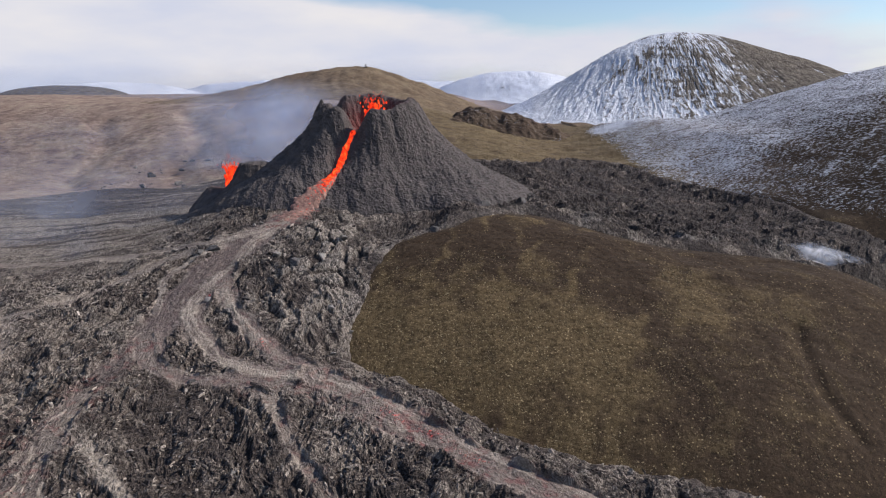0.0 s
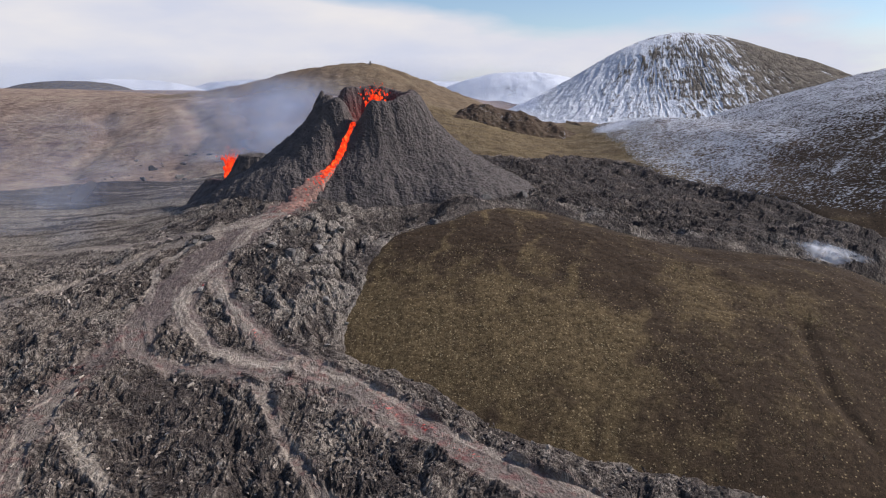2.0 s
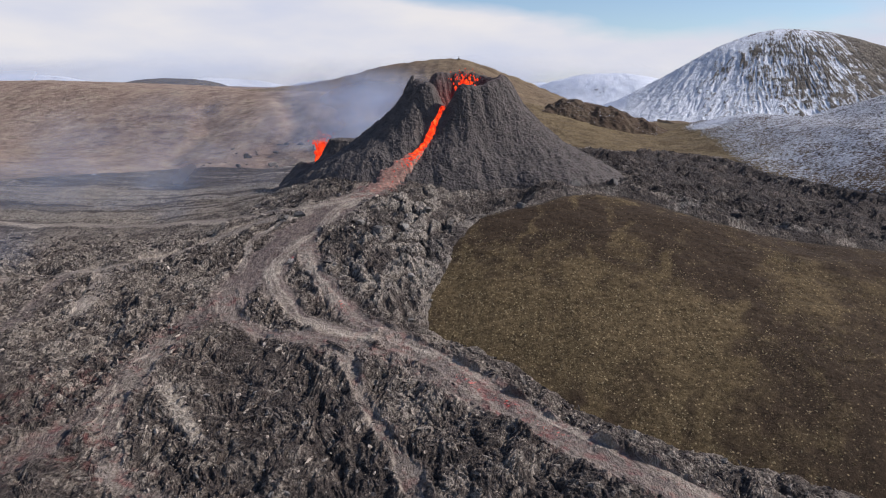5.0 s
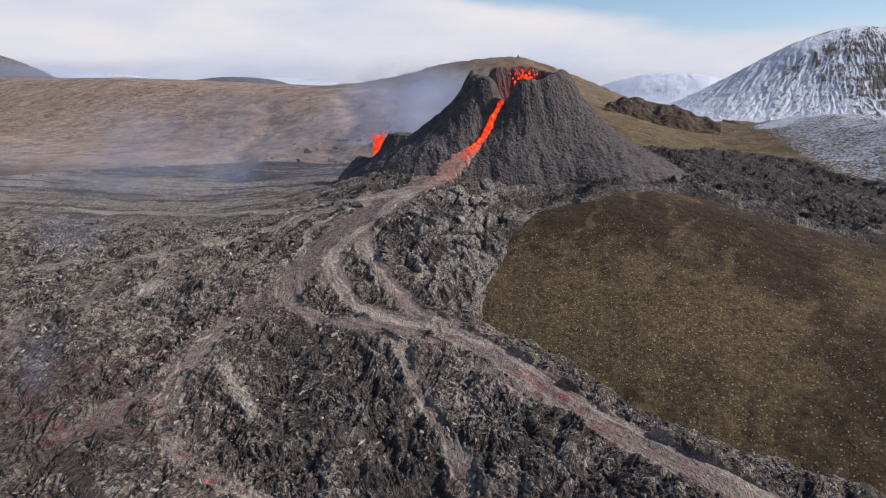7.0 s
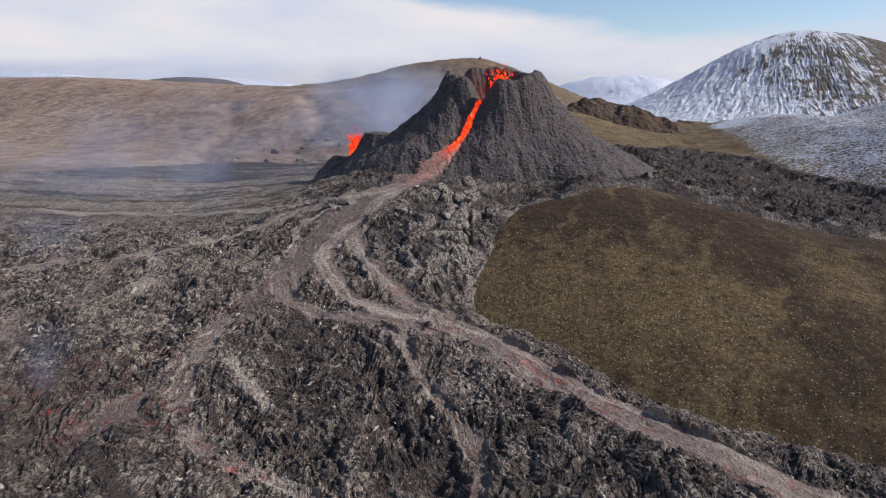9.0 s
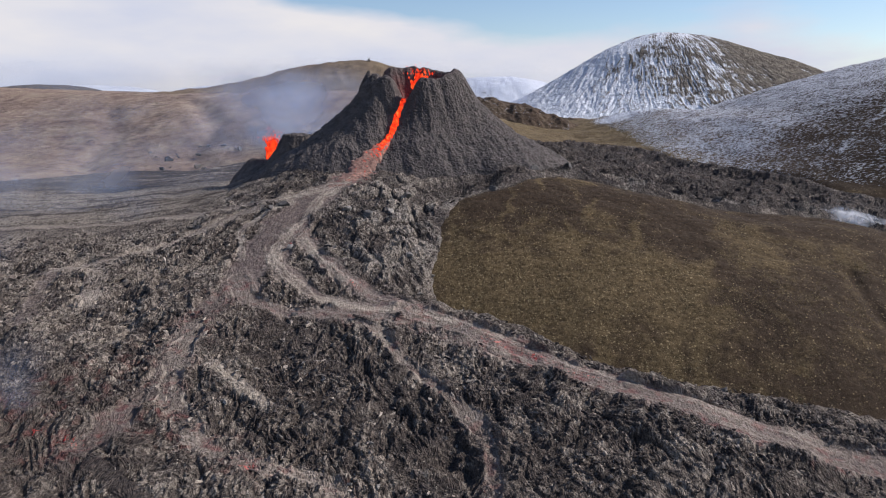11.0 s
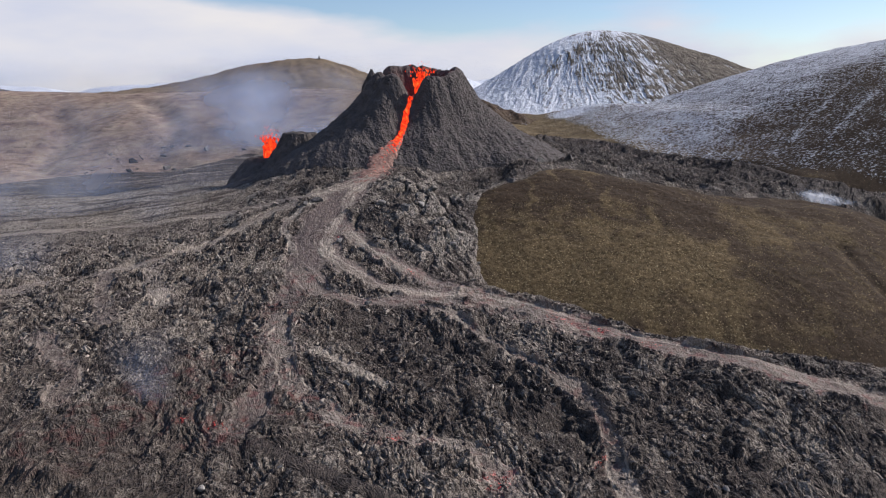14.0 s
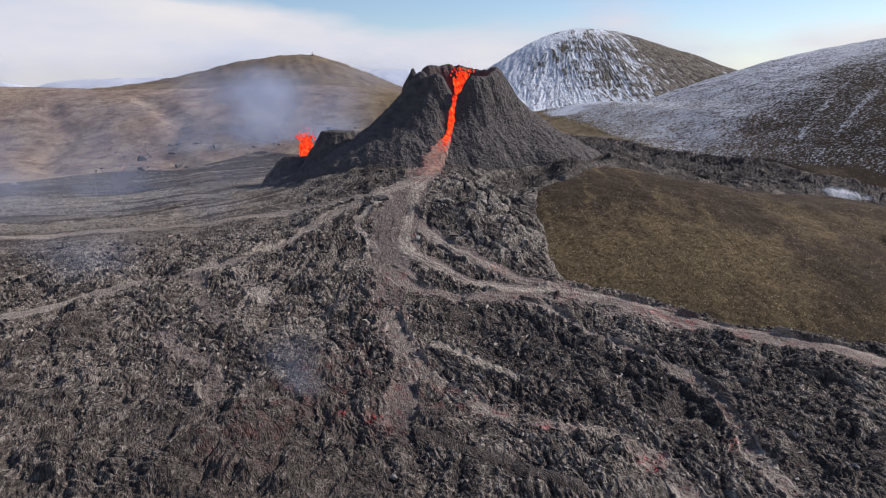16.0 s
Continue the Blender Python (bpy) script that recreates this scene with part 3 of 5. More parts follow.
GLOWS = [(-7.2, 91.6, 1.5, 0.5), (4.6, 82.4, 1.8, 0.5), (-58.6, 60.6, 0.8, 0.7), (-31.6, 108.4, 0.8, 0.6), (-63.2, 62, 0.6, 0.4),
         (-26, 52, 1.0, 1.2), (-12, 57, 0.4, 1.0), (-45.5, 121.5, 0.4, 0.4), (-1, 88, 1.6, 0.5), (-92, 85, 0.6, 0.4), (-37.5, 58.6, 0.8, 0.4)]


def lava_relief(x, y, sd):
    """Height over the ground, and the masks of the lava's look."""
    wx, wy = x + 2.2 * layers(x, y, 9, 2, 40), y + 2.2 * layers(x, y, 9, 2, 44)
    b1, g1, r1 = blocks(wx, wy * 0.8, 3.2, 3)
    fx, fy = x + 0.8 * soft(x / 3, y / 3, 50), y + 0.8 * soft(x / 3, y / 3, 51)
    b2, g2, r2 = blocks(fx * 0.75 + fy * 0.2, fy, 1.15, 13)
    b3, g3, r3 = blocks(fx, fy * 0.8, 0.5, 23)
    swell = 1.0 * layers(x, y, 16, 3, 60) + 0.5 * (0.6 - np.abs(soft(x / 7.5, y / 7.5, 63)) * 1.6)
    hollow = -0.7 * ss(0.4, 0.75, soft(x / 8.5, y / 8.5, 66)) * ss(140, 60, y)
    rough = ss(-0.5, 0.6, layers(x, y, 22, 2, 70)) * (1 - 0.5 * ss(150, 190, y))
    rubble = (0.4 + 0.6 * rough) * (0.42 * b1 * ss(0.0, 0.18, g1) + 0.42 * b2 * ss(0.0, 0.2, g2) + 0.3 * b3) + 0.25 * layers(x, y, 2.0, 3, 80)
    tatter, grain = soft(x / 4, y / 4, 101), soft(x / 1.1, y / 1.1, 98)
    # thin folded leaves of crust, drawn out along the swirling flow
    sx, sy = x + 3.8 * layers(x, y, 10, 2, 207), y + 3.8 * layers(x, y, 10, 2, 209)
    su, sv = 0.9 * sx + 0.42 * sy, 0.9 * sy - 0.42 * sx
    leaf = 0.55 * (0.5 - 1.5 * np.abs(soft(su / 1.1, sv / 3.6, 211))) + 0.35 * (0.5 - 1.5 * np.abs(soft(su / 0.6 + 7, sv / 2.0, 213)))
    leaf = leaf * ss(158, 140, y)
    rubble = rubble * (1 - 0.55 * ss(158, 140, y)) + 0.7 * leaf
    lx, ly = x + 3.0 * layers(x, y, 12, 2, 46), y + 3.0 * layers(x, y, 12, 2, 48)
    _, lobe_gap, lobe, lobe_turn = blocks(lx * 1.25, ly * 0.8, 8.5, 33, True)
    way = 0.9 + 0.35 * lobe_turn
    bend = 1.6 * soft(x / 3.5, y / 3.5, 53) + 0.9 * soft(x / 1.4, y / 1.4, 54)
    folds = np.sin((lx * np.cos(way) + ly * np.sin(way)) * 6.5 + 2.2 * bend)
    ropy = ss(0.25, 0.5, lobe) * ss(0.0, 0.12, lobe_gap)
    rubble = rubble * (1 - 0.5 * ropy) + ropy * (0.09 * folds + 0.06 * np.sin((lx * np.cos(way) + ly * np.sin(way)) * 13 + 4 * bend + 2 * grain) + 0.5 * ss(0.0, 0.5, lobe_gap)) - 0.4 * ss(0.14, 0.0, lobe_gap + 0.05 * tatter) * ss(170, 120, y)
    # pressure ridges that fan out from the foot of the cone
    fan = np.arctan2(x + 45, 152 - y) * 12 + 1.3 * layers(x, y, 14, 3, 56)
    ridge = (0.55 - 1.7 * np.abs(soft(fan, np.hypot(x + 45, y - 152) / 24, 57))) * ss(150, 122, y)
    reach = np.hypot(x + 45, y - 152)
    tress = soft(fan * 2.6 + 0.8 * layers(x, y, 7, 2, 111), reach / 11, 113) + 0.6 * soft(fan * 6.0 + 1.2 * layers(x, y, 5, 2, 115), reach / 7, 117)
    tress = tress * ss(148, 120, y)
    lie = 0.55 * swell
    swell = swell + 0.5 * ridge + 0.3 * ridge * ss(-0.3, 0.5, tatter) + 0.28 * tress
    # random plate tone, plus painted light on crests of leaves, tresses and ridges
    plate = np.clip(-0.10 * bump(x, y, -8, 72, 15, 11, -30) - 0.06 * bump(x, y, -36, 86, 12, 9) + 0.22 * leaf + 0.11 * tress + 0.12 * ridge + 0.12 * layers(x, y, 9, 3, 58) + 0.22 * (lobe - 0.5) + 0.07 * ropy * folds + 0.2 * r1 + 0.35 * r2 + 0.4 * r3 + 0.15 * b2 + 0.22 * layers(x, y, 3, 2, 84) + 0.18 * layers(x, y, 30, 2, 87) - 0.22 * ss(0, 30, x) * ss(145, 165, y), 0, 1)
    # rounded dark pillows down the west, and big pale blocks between cone and hill
    _, pg, pr = blocks(lx, ly * 0.7, 4.2, 37)
    pillow = ss(0.25, 0.6, soft(x / 14, y / 14, 105) + 0.9 * ss(80, 58, y) * ss(-40, -62, x)) * ss(120, 90, y)
    rubble = rubble * (1 - 0.75 * pillow) + pillow * (0.6 * np.sqrt(ss(0.0, 0.7, pg)) + 0.08 * folds + 0.12 * b3 + 0.5 * layers(x, y, 7, 2, 107))
    plate = plate * (1 - 0.7 * pillow) + 0.7 * pillow * (0.30 + 0.12 * pr + 0.03 * folds + 0.25 * (r3 - 0.5))
    plate = np.clip(plate + 0.09 * ss(-52, -75, x), 0, 1)
    knot = np.clip(1.5 * bump(x, y, -24, 137, 9, 15), 0, 1)
    bk, gk, rk, ak = blocks(lx, ly * 0.85, 4.4, 29, True)
    twist = np.sin((x * np.cos(ak) + y * np.sin(ak)) * 2.6 + 2.5 * bend)
    rubble = rubble * (1 - 0.5 * knot) + knot * (1.0 * bk * ss(0.0, 0.25, gk) + 0.22 * twist * ss(0.0, 0.3, gk) - 0.5)
    plate = np.clip(plate - 0.25 * knot + 0.75 * knot * ss(0.45, 0.6, rk) * ss(0.04, 0.2, gk), 0, 1)
    far = ss(138, 165, y) * (1 - knot)
    west = ss(-50, -80, x)
    rubble = rubble * (1 - 0.8 * west * ss(125, 150, y))
    plate = plate * (1 - far) + far * np.clip(0.40 - 0.10 * ss(0, 30, x) + 0.42 * west + (0.5 + 0.4 * west) * layers(x * (0.5 - 0.38 * west), y, 5.5, 4, 181, 0.6) - 0.30 * ss(0, 30, x) * ss(0, 14, sd) - 0.62 * west * ss(218, 244, y), 0, 1)
    z = swell * (1 - 0.5 * west * far) + hollow + rubble + far * (0.4 + 0.4 * ss(0, 25, x)) * layers(x * (0.6 - 0.35 * west), y, 5, 4, 185, 0.6)
    east = ss(-2, 14, x) * ss(140, 158, y)
    bx, by = x + 3.5 * layers(x, y, 14, 2, 191), y + 3.5 * layers(x, y, 14, 2, 193)
    eb, eg, er = blocks(bx * 0.55, by, 6.0, 195)
    ec, ek, eq = blocks(bx * 0.8, by, 2.4, 199)
    z = z + east * (0.75 * eb * ss(0.0, 0.3, eg) + 0.5 * ec * ss(0.0, 0.3, ek) - 0.5 + 1.2 * layers(x * 0.7, y, 20, 2, 205))
    # random block tones, with shade painted into the seams between small blocks
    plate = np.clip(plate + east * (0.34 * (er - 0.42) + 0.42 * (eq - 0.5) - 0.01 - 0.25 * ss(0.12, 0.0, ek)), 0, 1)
    # bands of paler crust: along the valley floor, and round the foot of the cone
    band = ss(-0.25, 0.45, layers(x * 0.12 + 0.1 * y, y, 15, 5, 90)) * ss(148, 170, y) * ss(-45, -70, x)
    band = np.maximum(1.0 * band * ss(244, 218, y), 1.0 * ss(-0.3, 0.3, layers(x, y, 6, 3, 91)) * bump(x, y, -21, 141, 12, 11))
    band = np.maximum(band, 0.75 * ss(-0.1, 0.5, layers(x * 0.6, y, 6, 3, 92)) * ss(145, 155, y) * ss(0, 15, x) * ss(13, 3, sd) * ss(210, 185, y))
    band = np.maximum(band * (1 - 0.8 * knot), knot * ss(0.35, 0.6, rk) * ss(0.02, 0.2, gk) * (0.65 + 0.35 * twist))
    stream, red, pale = np.zeros_like(x), np.zeros_like(x), band + 0.0
    wobble, patch = 0.8 * layers(x, y, 6, 3, 93), layers(x, y, 7, 3, 103)
    full = (z, stream, red, pale)
    for name, half, levee, r, p, way in STREAMS:
        lo, hi = np.min(way, 0) - 12, np.max(way, 0) + 12
        m = (x > lo[0]) & (x < hi[0]) & (y > lo[1]) & (y < hi[1])
        if not m.any():
            continue
        z, stream, red, pale = (v[m] for v in full)
        d, along = line_distance(x[m], y[m], way)
        d = np.abs(d + wobble[m] * 0.7)
        w = half * (0.85 + 0.35 * soft(along * 9, 0 * along + half, 97))
        ends = ss(0.0, 0.03, along + 0.02) * ss(1.0, 0.97, along - 0.015)
        frayed = d + 0.12 * w * grain[m] + 0.16 * w * tatter[m]
        core = ss(w * 1.2, w * 0.85, frayed) * ends
        if name in ("west", "red_fork", "fork", "lobe", "dark_lobe", "rope", "lower"):
            core = core * np.clip(0.7 + 0.4 * patch[m], 0.4, 0.9)
        bank = np.exp(-(((d - w * 1.1) / (0.5 + 0.15 * w)) ** 2))
        long = along * (len(way) - 1)
        lines = soft(d * 1.7 + 0.4 * tatter[m], long * 0.6, 95) + 0.8 * soft(d * 4.0 + 0.2 * grain[m], long * 1.3, 96)
        lip = np.exp(-(((frayed - w * 1.0) / (0.25 + 0.2 * w)) ** 2)) * ss(-0.6, 0.3, patch[m] + 0.3 * lines) * ends
        fold = 0.12 * lines + 0.14 * grain[m] + 0.12 * b3[m] + 0.10 * b2[m]
        z = z * (1 - 0.93 * core) + core * (lie[m] + 0.35 * fold + 0.15 + (0.22 * np.sqrt(np.clip(1 - (d / (1.2 * w)) ** 2, 0, 1)) if p > 0.7 else 0.0))
        z = z + 0.55 * levee * bank * (1 - 0.6 * core) * (0.6 + 0.5 * patch[m])
        share = np.clip(p * (0.78 + 0.75 * lines + 0.3 * patch[m]), 0, 1) * core
        share = np.maximum(share, np.clip(0.25 + p, 0, 1.0) * lip * (0.75 + 0.6 * lines))
        pale = np.maximum(pale * (1 - core), np.clip(share, 0, 1))
        core = np.maximum(0.92 * core, 0.9 * lip * ss(0.0, 0.2, p))
        if name == "tint":
            z, stream, pale = (v[m] for v in (full[0], full[1], full[3]))
        else:
            stream = np.maximum(stream, core)
        red = np.maximum(red, r * ss(w * 1.8, w * 0.3, d + 1.4 * tatter[m]))
        for v, changed in zip(full, (z, stream, red, pale)):
            v[m] = changed
    z, stream, red, pale = full
    bare = np.maximum(np.maximum(0.55 * ropy, 0.9 * band), np.maximum(pillow, np.maximum(0.8 * knot, west * ss(125, 150, y))))
    # one long tilted slab of crust, lifted on its sunny side, and a smooth tube
    d, along = line_distance(x, y, [(-49.6, 81), (-37.6, 69.2)])
    slab = ss(1.5, 0.7, d + 0.6 * tatter + 0.3 * grain) * ss(-0.02, 0.1, along) * ss(1.02, 0.95, along)
    z = z * (1 - slab) + slab * (0.75 + 0.14 * np.sin(along * 60 + 2 * d) + 0.15 * b3)
    pale, stream = np.maximum(pale, slab * (0.9 + 0.3 * grain)), np.maximum(stream, slab * 0.7)
    bare = np.maximum(bare, slab)
    d, along = line_distance(x, y, [(-54, 56.5), (-47.7, 51.8), (-38, 46.5)])
    tube = ss(1.6, 0.6, d)
    z = z * (1 - tube) + tube * (0.9 * np.sqrt(np.clip(1 - (d / 1.7) ** 2, 0, 1)) + 0.05 * np.sin(along * 110) + 0.3)
    plate = plate * (1 - 0.6 * tube)
    bare = np.maximum(bare, tube)
    hot = np.zeros_like(x)
    for gx, gy, sx, sy in GLOWS:
        hot = np.maximum(hot, bump(x, y, gx, gy, sx, sy, -35))
    edge = ss(-1.4, 2.6, sd)
    thick = (1.2 + 0.5 * ss(150, 185, y) * ss(0, 40, x)) * edge - 0.8 * (1 - ss(-1.4, 0.2, sd))
    calm = 0.35 + 0.65 * ss(0, 5, sd)
    return thick + z * calm * edge, plate, stream, red, pale, hot, bare


def spaced(stops, steps):
    """Coordinates through the stops, with that many steps between each two."""
    out = [np.linspace(a, b, n, endpoint=False) for a, b, n in zip(stops, stops[1:], steps)]
    return np.concatenate(out + [[stops[-1]]])


def build_lava():
    apex = (-25.0, -35.0)
    ang = np.radians(spaced([-66, -48, 46, 62], [60, 1100, 40]))
    r = np.concatenate([np.geomspace(72, 84, 20, endpoint=False), np.geomspace(84, 240, 600, endpoint=False), np.geomspace(240, 420, 131)])
    a, rr = np.meshgrid(ang, r)
    x, y = apex[0] + rr * np.sin(a), apex[1] + rr * np.cos(a)
    coarse = lava_depth_in(x[::4, ::4], y[::4, ::4])
    pos = np.arange(x.shape[1]) / 4
    wide = np.stack([np.interp(pos, np.arange(coarse.shape[1]), row) for row in coarse])
    rows = np.clip(np.arange(x.shape[0]) / 4, 0, coarse.shape[0] - 1.001)
    i, f = rows.astype(int), (rows % 1)[:, None]
    sd = wide[i] * (1 - f) + wide[i + 1] * f + 0.9 * layers(x, y, 5, 3, 110) * ss(300, 100, rr)
    relief, plate, stream, red, pale, hot, _ = lava_relief(x, y, sd)
    z = ground_level(x, y, sd) + relief
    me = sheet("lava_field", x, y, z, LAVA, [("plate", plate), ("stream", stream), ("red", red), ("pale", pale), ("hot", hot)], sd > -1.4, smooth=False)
    tagged(new("lava_field", me), "dark grey fresh lava field of broken crust with brownish braided flow channels", "lava field", kind="structure")


def build_ground():
    xs = spaced([-4500, -1200, -420, -180, -25, 75, 130, 420, 1200, 4500], [12, 26, 50, 70, 165, 60, 110, 24, 12])
    ys = spaced([-4000, -300, 50, 78, 166, 230, 420, 800, 1600, 4800], [10, 18, 20, 176, 46, 110, 50, 20, 12])
    x, y = np.meshgrid(xs, ys)
    sd = lava_depth_in(x, y) + 0.9 * layers(x, y, 5, 3, 110)
    z = ground_level(x, y, sd) - 4 * ss(4, 14, sd)
    dry = ss(1, -3, sd)
    z = z + dry * (0.35 * layers(x, y, 9, 3, 120) + 0.10 * layers(x, y, 1.6, 2, 124) + (0.7 * layers(x, y, 60, 2, 128) + 0.4 * layers(x, y, 14, 5, 132, 0.6)) * ss(200, 290, y))
    gully, _ = line_distance(x, y, [(66.5, 121), (64.5, 112), (64, 105), (66, 97)])
    z = z - 0.9 * np.exp(-((gully / 1.5) ** 2))
    for gx in (-175, -120):                                                      # gullies in the far bank
        d, _ = line_distance(x, y, [(gx, 300), (gx - 22, 330), (gx - 20, 370), (gx - 45, 410)])
        z = z - 2.4 * np.exp(-(((d + 3 * layers(x, y, 14, 3, 145)) / 6) ** 2)) * ss(285, 315, y)
    moss = -0.04 + 0.2 * bump(x, y, 8, 108, 22, 12) + 0.22 * bump(x, y, 22, 117, 9, 7) + 0.22 * bump(x, y, 27, 108, 6, 9) + 0.18 * bump(x, y, -8, 118, 7, 14) - 0.32 * bump(x, y, 12, 150, 42, 13) - 0.26 * bump(x, y, 38, 117, 7, 20, 15) + 0.16 * bump(x, y, 62, 132, 14, 14) - 0.1 * bump(x, y, 50, 96, 14, 10) + 0.14 * layers(x, y, 11, 4, 131, 0.6)
    streak = soft((x * 0.92 - y * 0.38) / 4 + layers(x, y, 9, 2, 133), (x * 0.38 + y * 0.92) / 16, 139)
    moss = moss + 0.34 * ss(0.0, 0.55, streak) * ss(70, 15, x) - 0.10 * ss(0.0, -0.5, streak) * ss(90, 30, x)
    plain = ss(200, 280, y) * ss(150, 40, x)
    rise = east_slope(x, y)
    moss = moss - 0.3 * ss(1, 6, rise) - 0.14 * ss(38, 72, x)
    snow = -0.53 + 0.532 * ss(0.5, 5, rise) + 0.11 * ss(240, 285, y - 0.43 * (x - 130) + 8 * layers(x, y, 30, 2, 137)) * ss(1, 8, rise) + 0.05 * ss(25, 60, rise) + 0.22 * bump(x, y, 80, 400, 30, 14)
    for way in ([(169, 263), (146, 247), (121, 229)], [(172, 246.5), (162, 240), (146, 230), (132, 221)]):                                     # snow left in two gullies
        d, _ = line_distance(x, y, way)
        snow = snow + 0.12 * np.exp(-(((d + 1.4 * layers(x, y, 7, 3, 138)) / 1.0) ** 2))
    grass = 0.95 * ss(-75, -15, x + 8 * layers(x, y, 30, 2, 119)) * ss(205, 235, y) * ss(112, 78, x) * ss(620, 480, y)
    me = sheet("ground", x, y, z, GROUND, [("moss", moss), ("plain", plain), ("snow", snow), ("grass", grass)])
    tagged(new("ground", me), "brown heath ground with thin moss, gravel and patchy snow on the far slope", "ground", kind="structure")


CONE = (-23.0, 190.5)


def turn_near(a, angle, width):
    return np.exp(-0.5 * ((((a - angle + 180) % 360) - 180) / width) ** 2)


def cone_rim(a):
    """Height and radius of the crater's rim, for angles in degrees."""
    c, s = np.cos(np.radians(a)), np.sin(np.radians(a))
    rim = 43.2 + 2.0 * turn_near(a, 95, 32) + 0.8 * turn_near(a, 5, 14) - 0.8 * turn_near(a, 178, 12) - 4.6 * turn_near(a, 152, 8) + 1.0 * turn_near(a, 128, 9)
    rim = rim - 2.0 * turn_near(a, -70, 22) - 7.5 * turn_near(a, -105, 10) - 2.0 * turn_near(a, -148, 10)
    rim = rim + 0.6 * soft(c * 3, s * 3, 140) + 0.35 * soft(c * 8, s * 8, 142)
    return rim, 10.2 + 0.8 * soft(c * 2, s * 2, 141) + 0.4 * soft(c * 7, s * 7, 143)


def cone_height(x, y):
    """The spatter cone with its breached crater."""
    dx, dy = (x - CONE[0]) / 1.12, y - CONE[1]
    r, a = np.hypot(dx, dy), np.degrees(np.arctan2(dy, dx))
    rim, edge = cone_rim(a)
    foot = np.maximum(lava_level(x, y), 11.5) - 0.8
    run = 12.0 + 1.8 * turn_near(a, 0, 40) + 3.2 * turn_near(a, 180, 34) - 3.6 * turn_near(a, -62, 26)
    q = np.clip(r - edge, 0, 99)
    out = foot + (rim - foot) * np.exp(-(np.sqrt(q * q + 3.2) - 1.79) / run)
    floor = 34.6
    z = np.where(r < edge, floor + (rim - floor) * ss(edge * 0.35, edge, r) ** 1.3, out)
    shoulder = foot + 13 * bump(x, y, -48, 196, 9, 8)
    front = turn_near(a, -85, 35)
    z = np.maximum(z, shoulder)
    return z - 5.0 * ss(34 - 14 * front, 58 - 22 * front, r) - 3.5 * ss(20, 15, z) * turn_near(a, -45, 38)


def clots(x, y, z, size, seed):
    """Rounded clots in space: the gap to the next clot, and each clot's random number."""
    p = [k / size for k in (x, y, z)]
    i = [np.floor(k) for k in p]
    d1, d2, rand = np.full(x.shape, 9.0), np.full(x.shape, 9.0), np.zeros(x.shape)
    for dx in (-1, 0, 1):
        for dy in (-1, 0, 1):
            for dz in (-1, 0, 1):
                cx, cy, cz = i[0] + dx, i[1] + dy, i[2] + dz
                kx, ky = cx + 37 * cz, cy + 91 * cz
                d = np.sqrt((p[0] - cx - hashed(kx, ky, seed)) ** 2 + (p[1] - cy - hashed(kx, ky, seed + 1)) ** 2 + (p[2] - cz - hashed(kx, ky, seed + 2)) ** 2)
                near = d < d1
                d2 = np.where(near, d1, np.minimum(d2, d))
                rand = np.where(near, hashed(kx, ky, seed + 3), rand)
                d1 = np.where(near, d, d1)
    return d2 - d1, rand


def encrusted(x, y, z, calm=1.0):
    """Pushes a surface of revolution out along its normals by clots of spatter."""
    dr = np.stack([np.gradient(k, axis=0) for k in (x, y, z)], -1)
    da = np.stack([np.roll(k, -1, 1) - np.roll(k, 1, 1) for k in (x, y, z)], -1)
    n = np.cross(dr, da)
    n = n / (np.linalg.norm(n, axis=-1, keepdims=True) + 1e-9)
    n = n * np.sign(n[..., 2:] + 1e-9)
    g1, r1 = clots(x, y, z, 1.15, 153)
    g2, r2 = clots(x, y, z, 0.6, 157)
    push = 0.15 * (ss(0.0, 0.6, g1) * (0.4 + r1) - 0.4) + 0.13 * (ss(0.0, 0.6, g2) * (0.4 + r2) - 0.4) + 0.5 * layers(x + 0.2 * z, y - 0.3 * z, 4.5, 4, 160)
    p = np.stack([x, y, z], -1) + n * (push * calm)[..., None]
    return p[..., 0], p[..., 1], p[..., 2]


